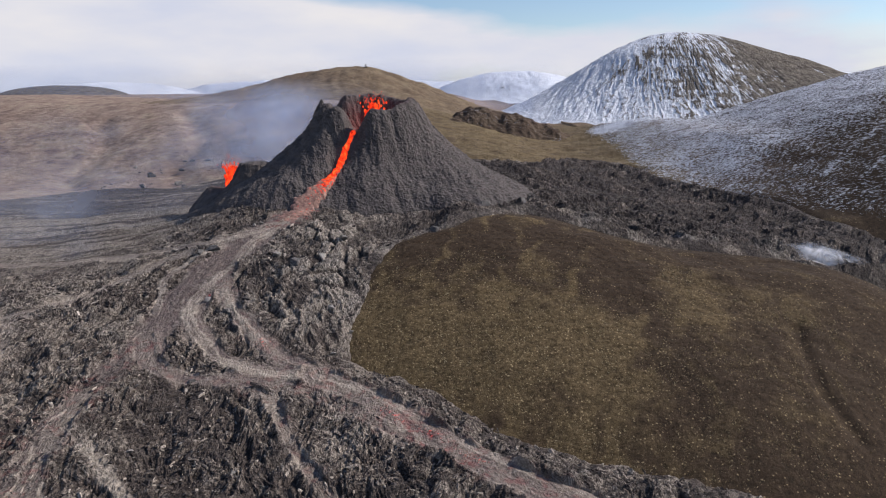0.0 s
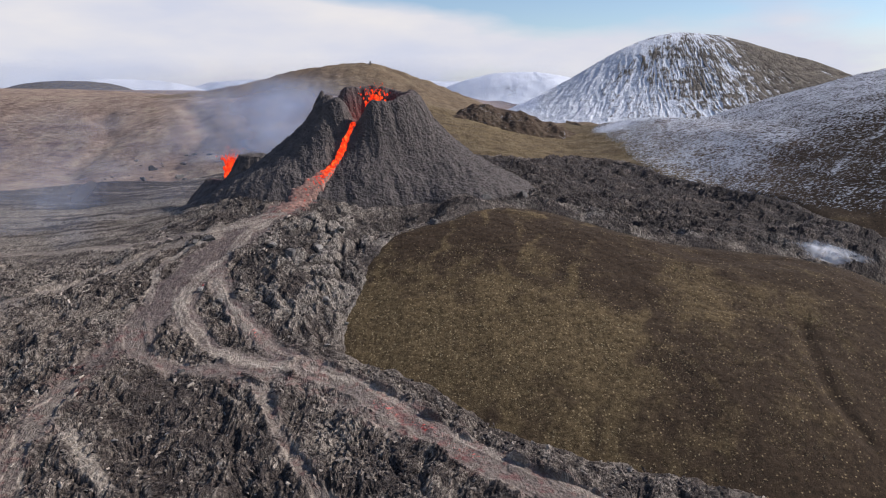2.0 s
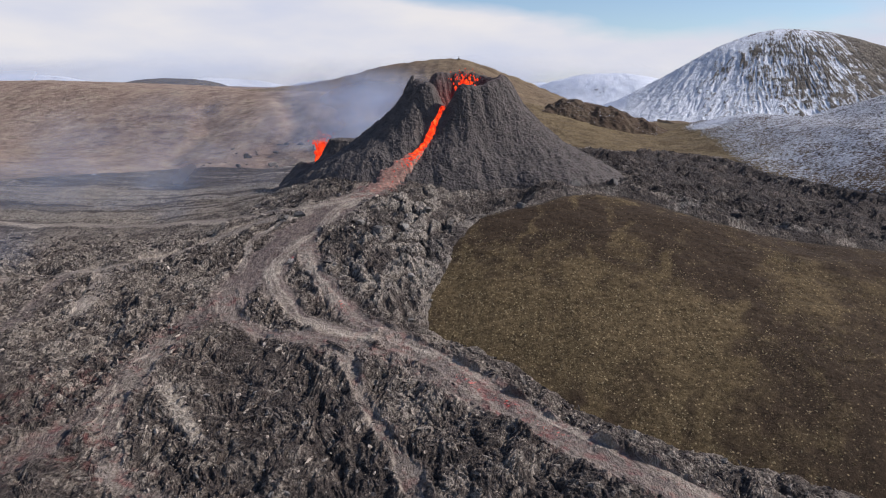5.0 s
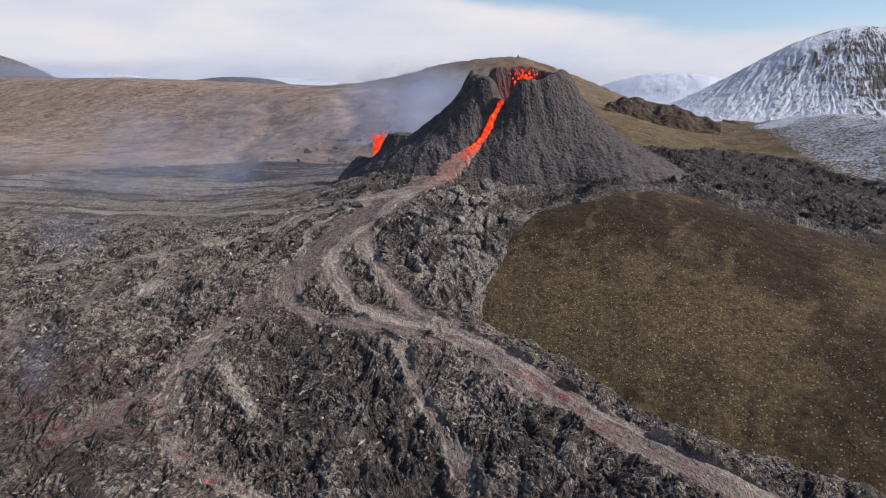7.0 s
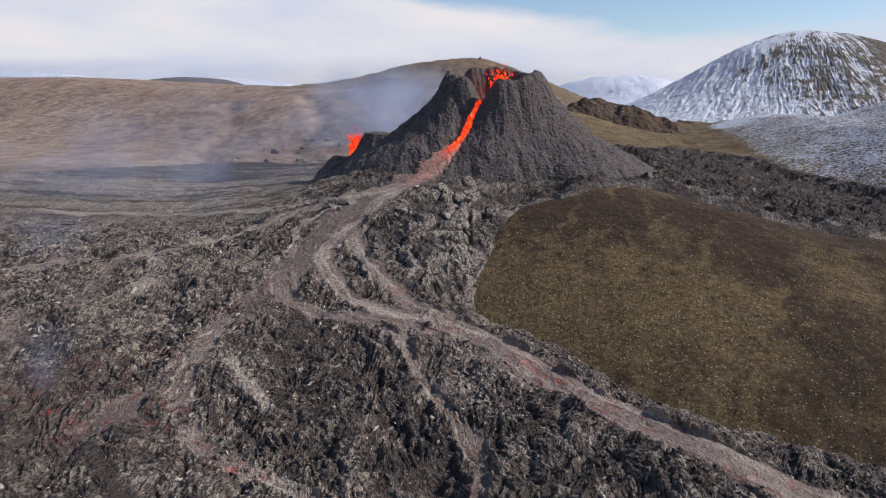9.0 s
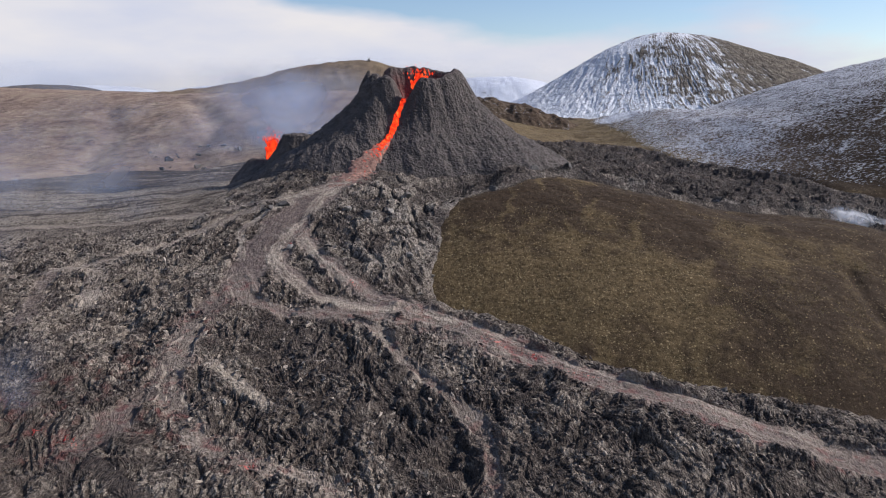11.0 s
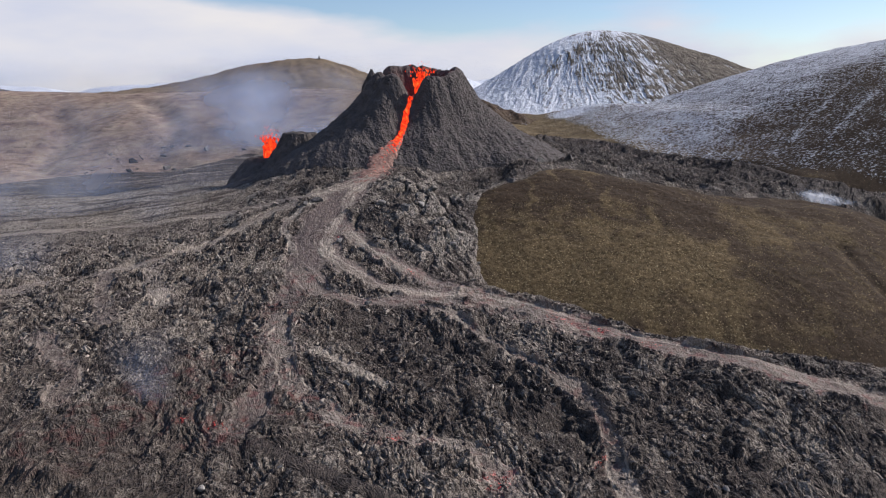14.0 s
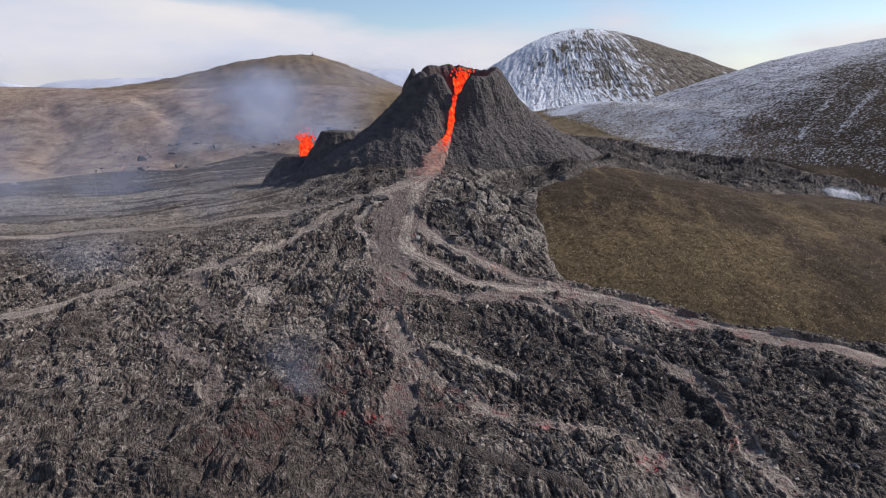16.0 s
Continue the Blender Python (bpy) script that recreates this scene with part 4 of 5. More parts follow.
def build_cone():
    thing = tagged(new("volcanic_cone"), "steep dark grey spatter cone with a breached glowing crater", "volcano")
    a = np.linspace(0, 2 * math.pi, 720, endpoint=False) + math.pi / 2
    _, edge = cone_rim(np.degrees(a))
    inner, outer = np.linspace(0.02, 1.0, 44), np.concatenate([np.linspace(0, 20, 150, endpoint=False), np.linspace(20, 50, 110)])
    for name, label, rr in (("crater", "dark red glowing crater wall", inner[:, None] * edge), ("flank", "rough dark spatter flank", edge + outer[:, None])):
        x, y = CONE[0] + rr * 1.12 * np.cos(a), CONE[1] + rr * np.sin(a)
        z = cone_height(x, y)
        red = 0.6 * ss(1.0, 0.55, rr / edge) if name == "crater" else 0.3 * ss(1.5, 0.0, rr - edge) * turn_near(np.degrees(a), 70, 60)
        x, y, z = encrusted(x, y, z, 0.35 + 0.65 * ss(0.0, 1.6, np.abs(rr - edge)))
        part(name, sheet(name, x, y, z, SPATTER, [("red", red + 0 * x)], wrap=True, smooth=False), thing, label)
    # the spire on the rim
    k, h = np.linspace(0, 2 * math.pi, 60, endpoint=False), np.linspace(0, 1, 40)
    kk, hh = np.meshgrid(k, h)
    rad = (4.0 * (1 - hh) ** 0.92 + 0.25) * (1 + 0.2 * soft(np.cos(kk) * 1.5, np.sin(kk) * 1.5 + hh * 3, 165))
    x, y, z = -36.7 + rad * np.cos(kk) * 0.9, 191.6 + rad * np.sin(kk), 36.6 + 7.2 * hh + 0.25 * soft(kk * 3, hh * 5, 168)
    part("spire", sheet("spire", x, y, z, SPATTER, [("red", 0 * x)], wrap=True), thing, "pointed spatter spire on the rim")
    return thing


def build_side_vent():
    thing = tagged(new("side_vent"), "low dark spatter mound with a small open vent beside the cone", "volcano")
    a = np.linspace(0, 2 * math.pi, 300, endpoint=False)
    r = np.concatenate([np.linspace(0.1, 10, 60, endpoint=False), np.linspace(10, 27, 60)])
    aa, rr = np.meshgrid(a, r)
    x, y = -62 + rr * 1.15 * np.cos(aa), 203 + rr * np.sin(aa)
    foot = np.maximum(lava_level(x, y), 7)
    ragged = soft(np.cos(aa) * 2, np.sin(aa) * 2, 166)
    top = foot + (25.2 - foot) * np.exp(-np.clip(np.hypot((x + 59.5) / 1.15, y - 202) - 4.6 - ragged, 0, 99) / 5.2)
    shelf = foot + (17.6 - foot) * ss(13.5, 2.5, np.hypot((x + 71) / 1.1, y - 206) + 2 * ragged)
    z = np.maximum(top, shelf) - 3.0 * bump(x, y, -70, 209, 2.6, 2.4) - 4 * ss(17, 27, rr)
    red = 0.8 * bump(x, y, -70, 209, 3, 3)
    x, y, z = encrusted(x, y, z)
    part("mound", sheet("mound", x, y, z, SPATTER, [("red", red)], wrap=True), thing, "rough dark spatter mound")


def lava_surface(x, y):
    sd = lava_depth_in(x, y)
    relief, _, stream, _, _, _, bare = lava_relief(x, y, sd)
    return ground_level(x, y, sd) + relief, sd, np.maximum(stream, bare)


def ribbon(name, way, widths, lift, heat, parent_label, category, surface, across=13, steps=220):
    """A stream laid on a surface, from a plan line."""
    pts, seg = np.array(way, float), np.linspace(0, len(way) - 1, steps)
    px, py = np.interp(seg, range(len(way)), pts[:, 0]), np.interp(seg, range(len(way)), pts[:, 1])
    w, h = np.interp(seg, range(len(way)), widths), np.interp(seg, range(len(way)), heat)
    tx, ty = np.gradient(px), np.gradient(py)
    n = np.hypot(tx, ty)
    k = np.linspace(-1, 1, across)
    jag = np.where(k < 0, *(1 + (0.45 * soft(seg * 2.3, seg * 0 + q, 170) + 0.4 * soft(seg * 7.1, seg * 0 + q, 171))[:, None] for q in (1.0, 5.0)))
    x = px[:, None] - (ty / n * w)[:, None] * k * jag
    y = py[:, None] + (tx / n * w)[:, None] * k * jag
    fade = np.interp(seg, [0, len(way) - 3, len(way) - 1], [1, 1, -0.4])[:, None]
    z = surface(x, y) + lift * (1 - k ** 4)[None] * fade - 0.5 * (np.abs(k) > 0.99)
    me = sheet(name, x, y, z, MOLTEN, [("molten", np.repeat(h[:, None], across, 1) * (1 - 0.5 * np.abs(k) ** 3))])
    return tagged(new(name, me), parent_label, category)


def hill(name, label, cx, cy, rx_low, rx_high, ry, base, height, material, seed, snow, sharp=1.0, rough=1.0, flutes=0.0, plain=0.25, rows=90, cols=180, shoulder=(0, 0, 1, 1, 0)):
    """A free-standing hill: a bell on an uneven foot, fluted by run-off."""
    a = np.concatenate([np.linspace(math.pi * 0.95, math.pi * 2.05, cols, endpoint=False), np.linspace(math.pi * 0.05, math.pi * 0.95, cols // 5, endpoint=False)])
    r = np.linspace(0.004, 1.0, rows)
    aa, rr = np.meshgrid(a, r)
    rx = np.where(np.cos(aa) < 0, rx_low, rx_high)
    x, y = rr * rx * np.cos(aa), rr * ry * np.sin(aa)
    f = np.clip(1 - np.hypot(rr, 0.09) ** sharp, 0, 1)
    f = f * f * (3 - 2 * f)
    wide = min(rx_low, ry)
    z = base + height * f + rough * height * 0.05 * layers(x, y, wide * 0.5, 5, seed) * ss(0, 0.3, f)
    z = z + shoulder[4] * bump(x, y, *shoulder[:4])
    swirl = 0.7 * layers(x, y, 70, 4, seed + 4, 0.6)
    fall = np.arctan2(y - 0.8 * ry, x) * 1.7
    groove = 0.6 * np.abs(soft(fall * 17 + swirl, rr * 4, seed + 5)) + 0.8 * np.abs(soft(fall * 60 + 1.2 * swirl, rr * 14, seed + 6)) + 0.75 * np.abs(soft(fall * 130 + 1.5 * swirl, rr * 26, seed + 7))
    z = z - flutes * groove * ss(0.05, 0.35, rr) * ss(1.0, 0.7, rr)
    s = snow(x, y, f, groove)
    me = sheet(name, cx + x, cy + y, z - 6 * (rr > 0.985), material, [("snow", s), ("moss", 0 * x - 0.3), ("plain", 0 * x + plain)], wrap=True)
    return tagged(new(name, me), label, "mountain", kind="structure")


build_ground()
build_lava()
build_cone()
build_side_vent()
ribbon("lava_stream", [(-21.5, 190), (-23.4, 186), (-25.2, 181.6), (-26.6, 178.2), (-28, 175), (-29, 171.6), (-30.6, 168), (-34, 163.5), (-36.6, 159), (-39, 154), (-41, 149)],
       [2.2, 1.0, 0.75, 0.6, 0.9, 0.7, 0.95, 2.4, 3.2, 3.2, 2.6], 0.55, [0.9, 0.6, 0.4, 0.8, 1.05, 0.9, 0.65, 0.16, 0.10, 0.04, 0.0],
       "glowing orange lava stream running down the cone", "lava stream", lambda x, y: np.maximum(cone_height(x, y) + 0.35, lava_surface(x, y)[0] - 0.15))
hill("snow_mountain", "broad rounded brown mountain streaked with fresh snow", 216, 690, 288, 432, 240, 6, 99, MOUNTAIN, 200,
     lambda x, y, f, g: 0.145 - 0.0019 * np.clip(x, -140, 110) + 0.21 * ss(0.15, 0.95, g) + 0.07 * ss(0.6, 0.95, f) + 0.05 * layers(x, y, 38, 5, 209, 0.65) - 0.12 * ss(-5, 70, x) * ss(0.55, 0.8, f) - 0.13 * bump(x, y, -70, -62, 24, 6, 25) + 0.2 * bump(x, y, 108, -70, 7, 42, 18),
     0.76, 0.6, 1.5, rows=160, cols=820, shoulder=(-66, -20, 42, 60, 6))


def build_brown_hill():
    """The long hill behind the cone: a steep right flank and a stepped left shoulder."""
    xs, ys = np.linspace(-330, 90, 240), np.concatenate([np.linspace(415, 545, 110, endpoint=False), np.linspace(545, 680, 30)])
    x, y = np.meshgrid(xs, ys)
    u = x + 5 * layers(x, y, 40, 3, 221)
    crest = np.interp(u, [-330, -250, -212, -181, -159, -137, -117, -95, -78, -62, -48, -26, -4, 30, 90], [34, 39, 42, 47, 52, 57, 63, 65, 66.5, 64, 58.5, 50, 41, 30, 12])
    crest = (crest + np.roll(crest, 5, 1) + np.roll(crest, -5, 1)) / 3
    low = far_land(x, y) - 1.5
    z = low + np.clip(crest - low, 0, 99) * ss(415, 532, y) ** 0.9 * ss(680, 560, y) + (1.2 * layers(x, y, 30, 4, 222) + 0.8 * layers(x * 1.6, y * 0.5, 12, 3, 226)) * ss(425, 460, y) * ss(0, 5, crest - low)
    snow = -0.6 + 0.42 * ss(-120, -160, x) * ss(470, 500, y) + 0.3 * bump(x, y, -137, 500, 12, 20)
    me = sheet("brown_hill", x, y, z - 8 * (y < 416), GROUND, [("snow", snow), ("moss", 0.1 * layers(x, y, 40, 2, 229)), ("plain", 0 * x + 0.5), ("grass", 0.12 + 0.33 * ss(-150, -60, x))])
    tagged(new("brown_hill", me), "smooth brown heath hill with a snow-patched shoulder behind the cone", "hill", kind="structure")


build_brown_hill()
hill("rocky_ridge", "dark rugged lava ridge at the foot of the hill", 8, 400, 60, 92, 40, 12, 25, GROUND, 236, lambda x, y, f, g: -0.09 + 0.10 * ss(0.4, 0.0, f), 1.0, 3.4, 0.0, 0.18, rows=140, cols=300)
hill("west_hill", "dark far hill with a snowy foot", -1205, 1130, 235, 225, 220, 20, 84, MOUNTAIN, 240, lambda x, y, f, g: 0.12 + 0.1 * (1 - f) + 0.1 * layers(x, y, 60, 3, 241), 0.9, 1.0)
hill("low_hill", "low dark hill on the plateau edge", -735, 1250, 195, 190, 140, 25, 40, MOUNTAIN, 244, lambda x, y, f, g: 0.12 + 0.1 * layers(x, y, 60, 3, 245), 1.7, 0.6)
for n, (cx, cy, rx, h) in enumerate([(180, 2600, 420, 116), (520, 2900, 500, 104), (-250, 2900, 600, 98), (-800, 3000, 700, 104), (-1500, 2800, 700, 98), (-2300, 2600, 800, 104), (1500, 3000, 900, 110), (2600, 2500, 900, 120)]):
    hill("snow_range", "far snow-covered mountain range on the horizon", cx, cy, rx, rx, 400, 0, h, MOUNTAIN, 250 + 7 * n,
         lambda x, y, f, g: 0.36 + 0.12 * g + 0.1 * layers(x, y, 90, 3, 270), 1.7, 1.6, 3.0, rows=40, cols=130)


# ---- loose rock ----
def lumps(count, seed, spread=0.35):
    """Shapes of broken stones: eight corners each, about one metre across."""
    rng = np.random.default_rng(seed)
    c = np.array([(i, j, k) for k in (-1, 1) for j in (-1, 1) for i in (-1, 1)], float) * 0.5
    v = c[None] * (1 + 1.6 * spread * (rng.random((count, 8, 3)) - 0.5) * 2)
    v[:, 4:, :2] *= 0.45 + 0.4 * rng.random((count, 1, 1))
    return v, np.array([(0, 2, 3, 1), (4, 5, 7, 6), (0, 1, 5, 4), (2, 6, 7, 3), (0, 4, 6, 2), (1, 3, 7, 5)])


def scatter(name, label, category, x, y, z, size, flat, material, seed):
    rng = np.random.default_rng(seed)
    n = len(x)
    v, f = lumps(n, seed + 1)
    v = v * (size[:, None, None] * np.stack([1.0 + 1.5 * rng.random(n), 0.4 + 0.4 * rng.random(n), flat * (0.6 + 0.8 * rng.random(n))], -1)[:, None])
    turn, tip, lean = rng.normal(size=n) * 0.7 + 1.9, (rng.random(n) - 0.5) * 1.9, (rng.random(n) - 0.5) * 1.2
    def spin(v, i, j, a):
        c, s = np.cos(a)[:, None], np.sin(a)[:, None]
        p, q = v[..., i] * c - v[..., j] * s, v[..., i] * s + v[..., j] * c
        v[..., i], v[..., j] = p, q
    spin(v, 1, 2, tip)
    spin(v, 0, 2, lean)
    spin(v, 0, 1, turn)
    v = v + np.stack([x, y, z], -1)[:, None]
    quads = (np.arange(n)[:, None, None] * 8 + f[None]).reshape(-1, 4)
    tagged(new(name, mesh_from(name, v.reshape(-1, 3), quads, material, smooth=False)), label, category, kind="stuff")


def fan_points(count, seed, near, far, low, high):
    """Random places, ever sparser with the distance from the south."""
    rng = np.random.default_rng(seed)
    r = near * (far / near) ** rng.random(count)
    a = np.radians(low + (high - low) * rng.random(count))
    return -25 + r * np.sin(a), -35 + r * np.cos(a), r


def build_rubble():
    x, y, r = fan_points(70000, 301, 78, 215, -62, 60)
    z, sd, stream = lava_surface(x, y)
    cone = np.hypot((x - CONE[0]) / 1.12, y - CONE[1]) > 34
    rng = np.random.default_rng(302)
    keep = (sd > 0.3) & cone & (rng.random(len(x)) > stream * 1.1) & ~((x > -5) & (y > 140))
    x, y, z, r = x[keep], y[keep], z[keep], r[keep]
    size = (0.0021 * r + 0.09) * (0.5 + 1.4 * rng.random(len(x)) ** 4)
    scatter("lava_rubble", "loose broken lava clinker in many greys", "rubble", x, y, z + 0.1 * size, size, 0.42, CHUNK, 303)


def build_pebbles():
    x, y, r = fan_points(70000, 311, 112, 190, -4, 48)
    sd = lava_depth_in(x, y)
    rng = np.random.default_rng(312)
    clump = layers(x, y, 14, 3, 313) + 0.5 * bump(x, y, 20, 104, 30, 16) + 0.6 * bump(x, y, -6, 116, 10, 16) + 0.5 * bump(x, y, 12, 128, 10, 9)
    keep = (sd < -0.4) & (y < 165) & (rng.random(len(x)) < 0.04 + 0.9 * ss(-0.2, 0.7, clump - 0.5 * ss(125, 150, y)))
    x, y, r = x[keep], y[keep], r[keep]
    size = (0.0006 * r + 0.02) * (0.5 + 1.3 * rng.random(len(x)) ** 4)
    scatter("heath_stones", "small pale stones and tufts on the brown hill", "stones", x, y, ground_level(x, y) + 0.06, size, 0.6, PEBBLE, 315)


build_rubble()
build_pebbles()


def boulder_mesh(name, material, seed, cuts=9):
    """A weathered block with broken faces."""
    rng = np.random.default_rng(seed)
    a, e = np.meshgrid(np.linspace(0, 2 * math.pi, 18, endpoint=False), np.linspace(-math.pi / 2, math.pi / 2, 12))
    p = np.stack([np.cos(e) * np.cos(a), np.cos(e) * np.sin(a), np.sin(e)], -1)
    for _ in range(cuts):
        n = rng.normal(size=3)
        n /= np.linalg.norm(n)
        over = np.clip(p @ n - (0.30 + 0.35 * rng.random()), 0, None)
        p = p - over[..., None] * n
    p = p * np.array([1.15, 0.9, 0.75]) * (1 + 0.10 * soft(a * 2.2, e * 3, seed)[..., None])
    p = p * (1 + 0.12 * (rng.random(p.shape[:2])[..., None] - 0.5))
    me = sheet(name, p[..., 0], p[..., 1], p[..., 2], material, wrap=True)
    me.polygons.foreach_set("use_smooth", np.zeros(len(me.polygons), bool))
    return me


def build_boulders():
    pale = [boulder_mesh("boulder", PALE_STONE, 400 + n) for n in range(3)]
    dark = [boulder_mesh("boulder", DARK_STONE, 410 + n) for n in range(4)]
    rng = np.random.default_rng(420)
    own = [(-17.3, 116.2, 0.55, 1), (-65.9, 97.2, 0.75, 1), (-45.6, 120.3, 0.9, 1), (-36, 136.5, 1.2, 1), (-31, 131.5, 1.3, 0), (-50.6, 139.6, 1.5, 0), (-24, 145.5, 1.5, 1),
           (-41, 117.5, 1.0, 0), (-22, 121, 0.9, 1), (-40.2, 97, 0.8, 0), (-19.5, 109.5, 0.6, 1), (-53.5, 138.5, 1.0, 0), (-27, 138, 1.2, 1), (-3, 150.5, 1.3, 0), (8, 168, 2.2, 0), (18, 172, 2.6, 0), (14, 178, 2.0, 0)]
    xs, ys, r = fan_points(420, 421, 85, 190, -52, 46)
    extra = [(float(u), float(v), 0.25 + 0.4 * float(rng.random()) ** 2, int(rng.random() < 0.3)) for u, v in zip(xs, ys)]
    pts = own + extra
    x, y = np.array([p[0] for p in pts]), np.array([p[1] for p in pts])
    z, sd, stream = lava_surface(x, y)
    cone = np.hypot((x - CONE[0]) / 1.12, y - CONE[1])
    for n, (px, py, size, light) in enumerate(pts):
        if n >= len(own) and (sd[n] < 1 or cone[n] < 34 or stream[n] > 0.4):
            continue
        ob = new("boulder", (pale if light else dark)[n % 3])
        ob.matrix_world = Matrix.LocRotScale((px, py, float(z[n]) + 0.15 * size), Euler((0.5 * rng.random() - 0.25, 0.5 * rng.random() - 0.25, 6.28 * rng.random())), (size,) * 3)
        tagged(ob, "pale grey angular boulder lying on the lava" if light else "dark grey rough boulder lying on the lava", "boulder", "boulders on the lava")


def build_outcrops():
    shapes = [boulder_mesh("outcrop", DARK_STONE, 430 + n) for n in range(4)]
    rng = np.random.default_rng(440)
    for n in range(70):
        px, py = rng.uniform(-165, -45), rng.uniform(296, 345)
        size = 0.6 + 1.6 * rng.random() ** 3
        ob = new("outcrop", shapes[n % 4])
        lie = float(ground_level(np.array(px), np.array(py)))
        ob.matrix_world = Matrix.LocRotScale((px, py, lie), Euler((0, 0, 6.28 * rng.random())), (1.5 * size, size, size))
        tagged(ob, "dark brown rock outcrop on the far bank", "rock", "rocks on the bank")


def build_bank_rock():
    """The largest rock of the far bank, beside its gully."""
    ob = new("outcrop", boulder_mesh("outcrop", DARK_STONE, 436))
    lie = float(ground_level(np.array(-149.0), np.array(322.0)))
    ob.matrix_world = Matrix.LocRotScale((-149, 322, lie + 0.3), Euler((0.1, 0.15, 0.4)), (2.4, 1.9, 2.8))
    tagged(ob, "tall dark rock standing out of the far bank", "rock", "rocks on the bank")


def build_hilltop_mark():
    """A small heap of stones on the brown hill's top, made up for an unidentified upright speck."""
    thing = tagged(new("cairn"), "stacked dark stones standing in for an unidentified speck on the hilltop", "cairn")
    shape = boulder_mesh("stone", DARK_STONE, 447)
    for dx, dz, size in ((-0.7, 0.0, 0.8), (0.6, 0.0, 0.9), (0.0, 0.9, 0.7), (0.1, 1.8, 0.5)):
        ob = part("stone", shape, thing)
        ob.matrix_world = Matrix.LocRotScale((-70 + dx, 515, 64.4 + dz), Euler((0, 0, 3 * dx)), (size,) * 3)


def blob_column(name, label, cx, cy, low, high, wide, count, seed):
    """Molten spatter thrown up from a vent: ragged drops, dense below and loose above."""
    rng = np.random.default_rng(seed)
    verts, quads, heat = [], [], []
    a, e = np.meshgrid(np.linspace(0, 2 * math.pi, 9, endpoint=False), np.linspace(-math.pi / 2, math.pi / 2, 6))
    ball = np.stack([np.cos(e) * np.cos(a), np.cos(e) * np.sin(a), np.sin(e)], -1).reshape(-1, 3)
    f = grid_quads(6, 9, wrap=True)
    for n in range(count):
        k = rng.random() ** 3.0
        s = wide * (0.40 * (1 - k) ** 2 + 0.025) * (0.5 + rng.random())
        reach = 0.25 + 0.75 * k
        at = np.array([cx, cy, low]) + np.array([rng.normal() * wide * 0.75 * reach, rng.normal() * wide * 0.5 * reach, (high - low) * k + 0.4 * rng.normal()])
        shape = ball * (1 + 0.35 * (rng.random((len(ball), 1)) - 0.5)) * np.array([0.8, 0.8, 1.3]) * s
        quads.append(f + len(verts) * len(ball))
        verts.append(shape + at)
        heat.append(np.full(len(ball), 1.15 - 0.35 * k))
    me = mesh_from(name, np.concatenate(verts), np.concatenate(quads), MOLTEN, [("molten", np.concatenate(heat))])
    tagged(new(name, me), label, "lava fountain", kind="stuff")


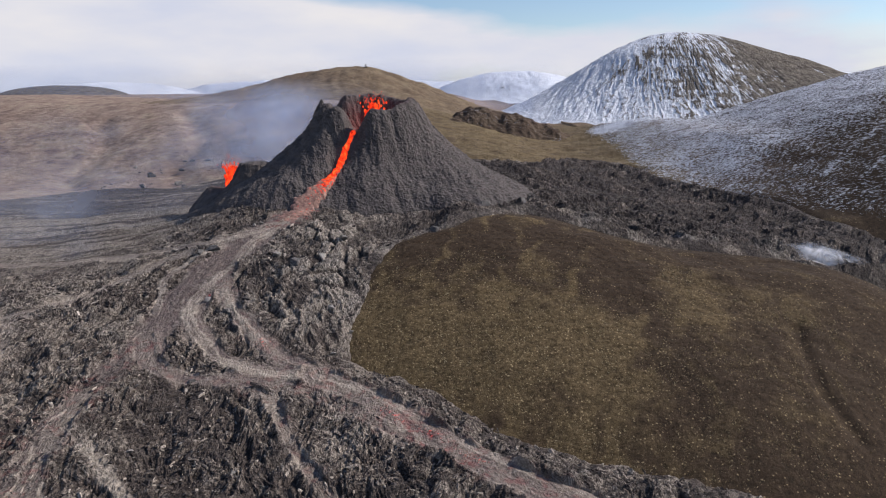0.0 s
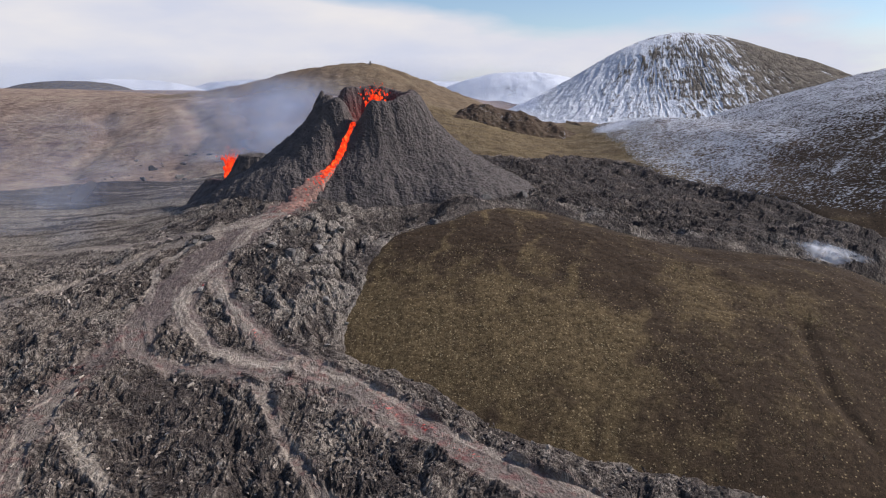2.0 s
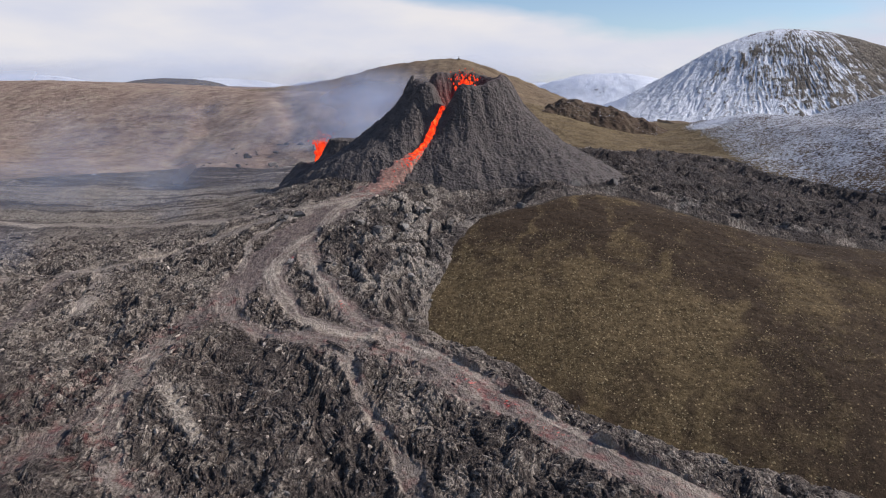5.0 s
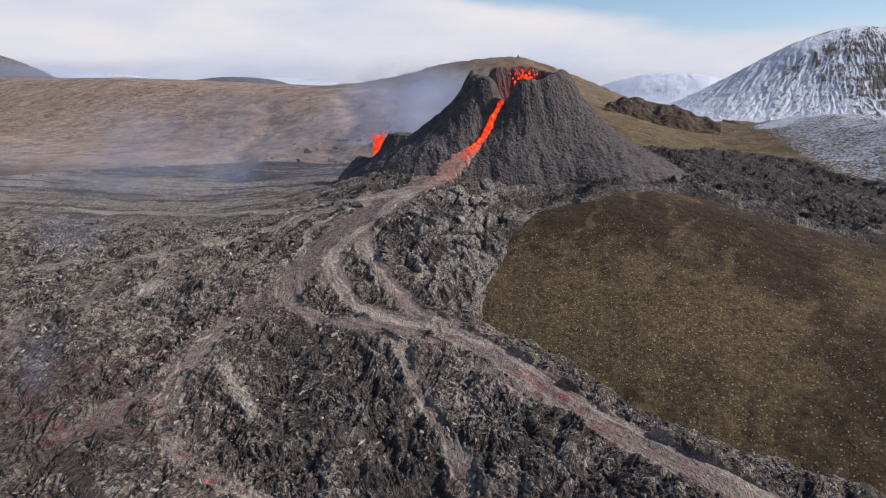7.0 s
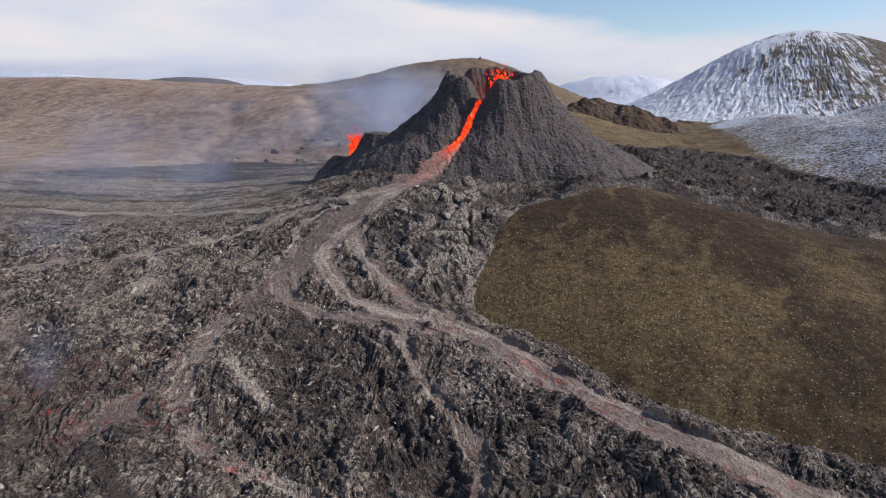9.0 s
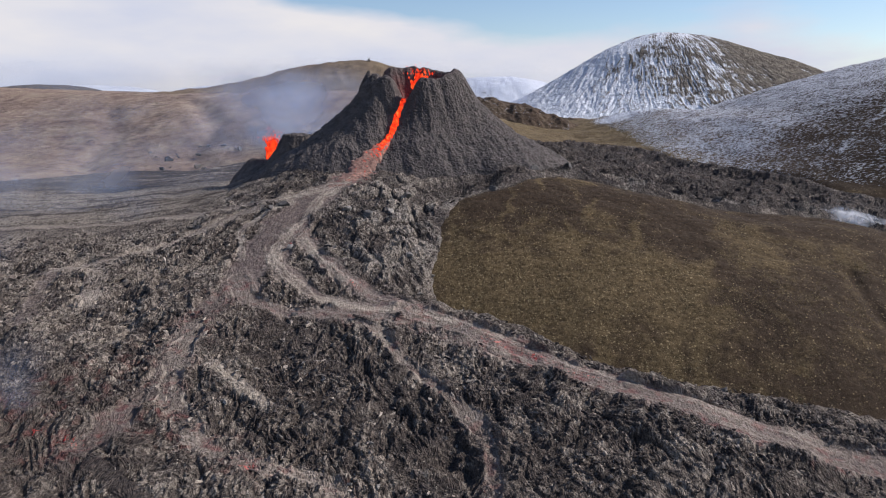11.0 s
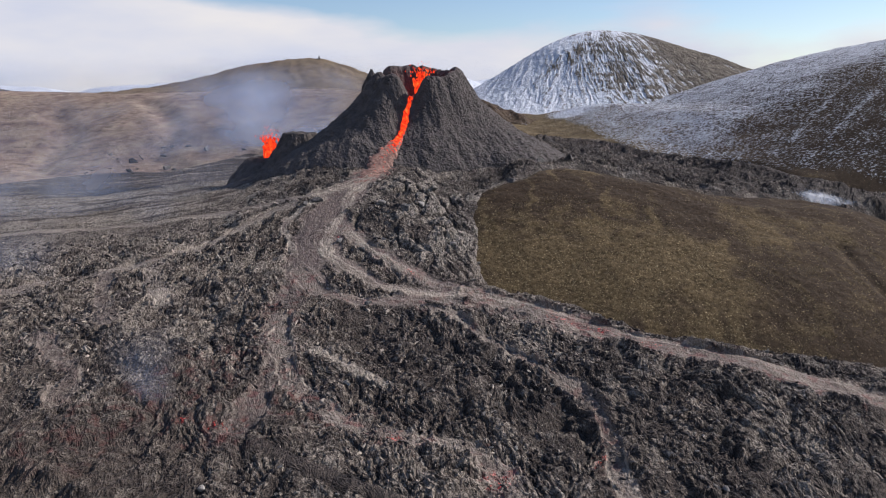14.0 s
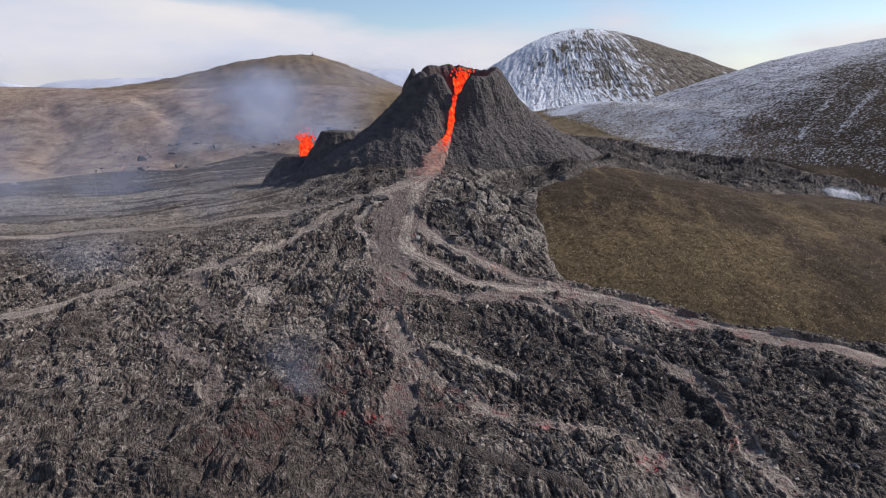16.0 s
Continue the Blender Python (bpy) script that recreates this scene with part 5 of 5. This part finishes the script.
def plume(name, label, category, material, foot, head, wide, dens, layers_n, seed, fall=1.5):
    """Drifting smoke, or haze painted as tinted sheets: thin torn veils, one behind the other, that fade out at their
    edges.
    """
    thing = tagged(new(name), label, category, kind="stuff")
    foot, head = np.array(foot, float), np.array(head, float)
    for n in range(layers_n):
        u, v = np.meshgrid(np.linspace(-1, 1, 41), np.linspace(0, 1, 41))
        spread = np.interp(v, [0, 1], wide)
        path = foot + (head - foot) * v[..., None]
        bend = soft(v * 1.6 + 3 * n, 0 * u + n, seed + n)
        x = path[..., 0] + u * spread + 0.2 * spread * bend
        y = path[..., 1] + (n - (layers_n - 1) / 2) * 0.35 * spread + 0.08 * spread * soft(u * 1.3, v * 2 + n, seed + 9)
        z = path[..., 2] + 0.12 * np.minimum(spread, 60) * soft(u * 1.5 + n, v * 1.5, seed + 5)
        d = dens / layers_n * np.cos(u * math.pi / 2) ** fall * ss(0, 0.12, v) * ss(1.0, 0.55, v)
        part("veil", sheet("veil", x, y, z, material, [("dens", d)]), thing)


build_boulders()
build_outcrops()
build_bank_rock()
build_hilltop_mark()
blob_column("lava_fountain", "orange molten lava spattering inside the crater", -21.8, 190.5, 37.5, 45.5, 2.8, 420, 500)
blob_column("lava_fountain", "small orange lava fountain at the side vent", -69.8, 208.6, 17.6, 26.5, 2.7, 420, 510)
plume("vent_smoke", "thin blue smoke rising from the side vent", "smoke", BLUE_SMOKE, (-74, 213, 20), (-94, 262, 50), (7, 28), 0.5, 2, 600)
plume("crater_smoke", "thin bluish smoke drifting off the crater", "smoke", BLUE_SMOKE, (-34, 205, 36), (-74, 262, 52), (8, 30), 0.25, 2, 620)
plume("valley_smoke", "bluish haze lying over the valley lava", "smoke", BLUE_SMOKE, (-140, 222, 1), (-150, 272, 42), (85, 95), 0.36, 1, 640)
plume("valley_smoke", "bluish haze drifting low over the lava", "smoke", BLUE_SMOKE, (-150, 176, 1), (-155, 222, 30), (85, 90), 0.26, 1, 660)
plume("fume", "faint blue fume rising between lava lobes", "smoke", BLUE_SMOKE, (-67, 65, -2), (-71, 73, 7), (2.5, 7), 0.3, 2, 670)
plume("fume", "faint blue fume over the valley lava", "smoke", BLUE_SMOKE, (-90, 154, 6), (-97, 166, 15), (6, 16), 0.3, 2, 680)
plume("fume", "faint blue fume over grey lava crust", "smoke", BLUE_SMOKE, (-106, 112, 2), (-114, 126, 12), (7, 20), 0.22, 2, 690)
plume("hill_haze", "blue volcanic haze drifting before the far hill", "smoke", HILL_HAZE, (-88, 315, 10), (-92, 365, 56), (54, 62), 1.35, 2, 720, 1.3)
# distance haze as one wide tinted sheet, added to turn the far hills blue
plume("far_haze", "translucent blue sheet that tints the far hills as distance haze", "smoke", FAR_HAZE, (-480, 600, 22), (-480, 780, 84), (620, 620), 0.75, 1, 740, 0.7)
plume("steam", "white steam rising where the lava meets the hill", "steam", WHITE_STEAM, (98, 166.5, 2.8), (89, 169, 7.4), (9, 4), 4.0, 3, 700)
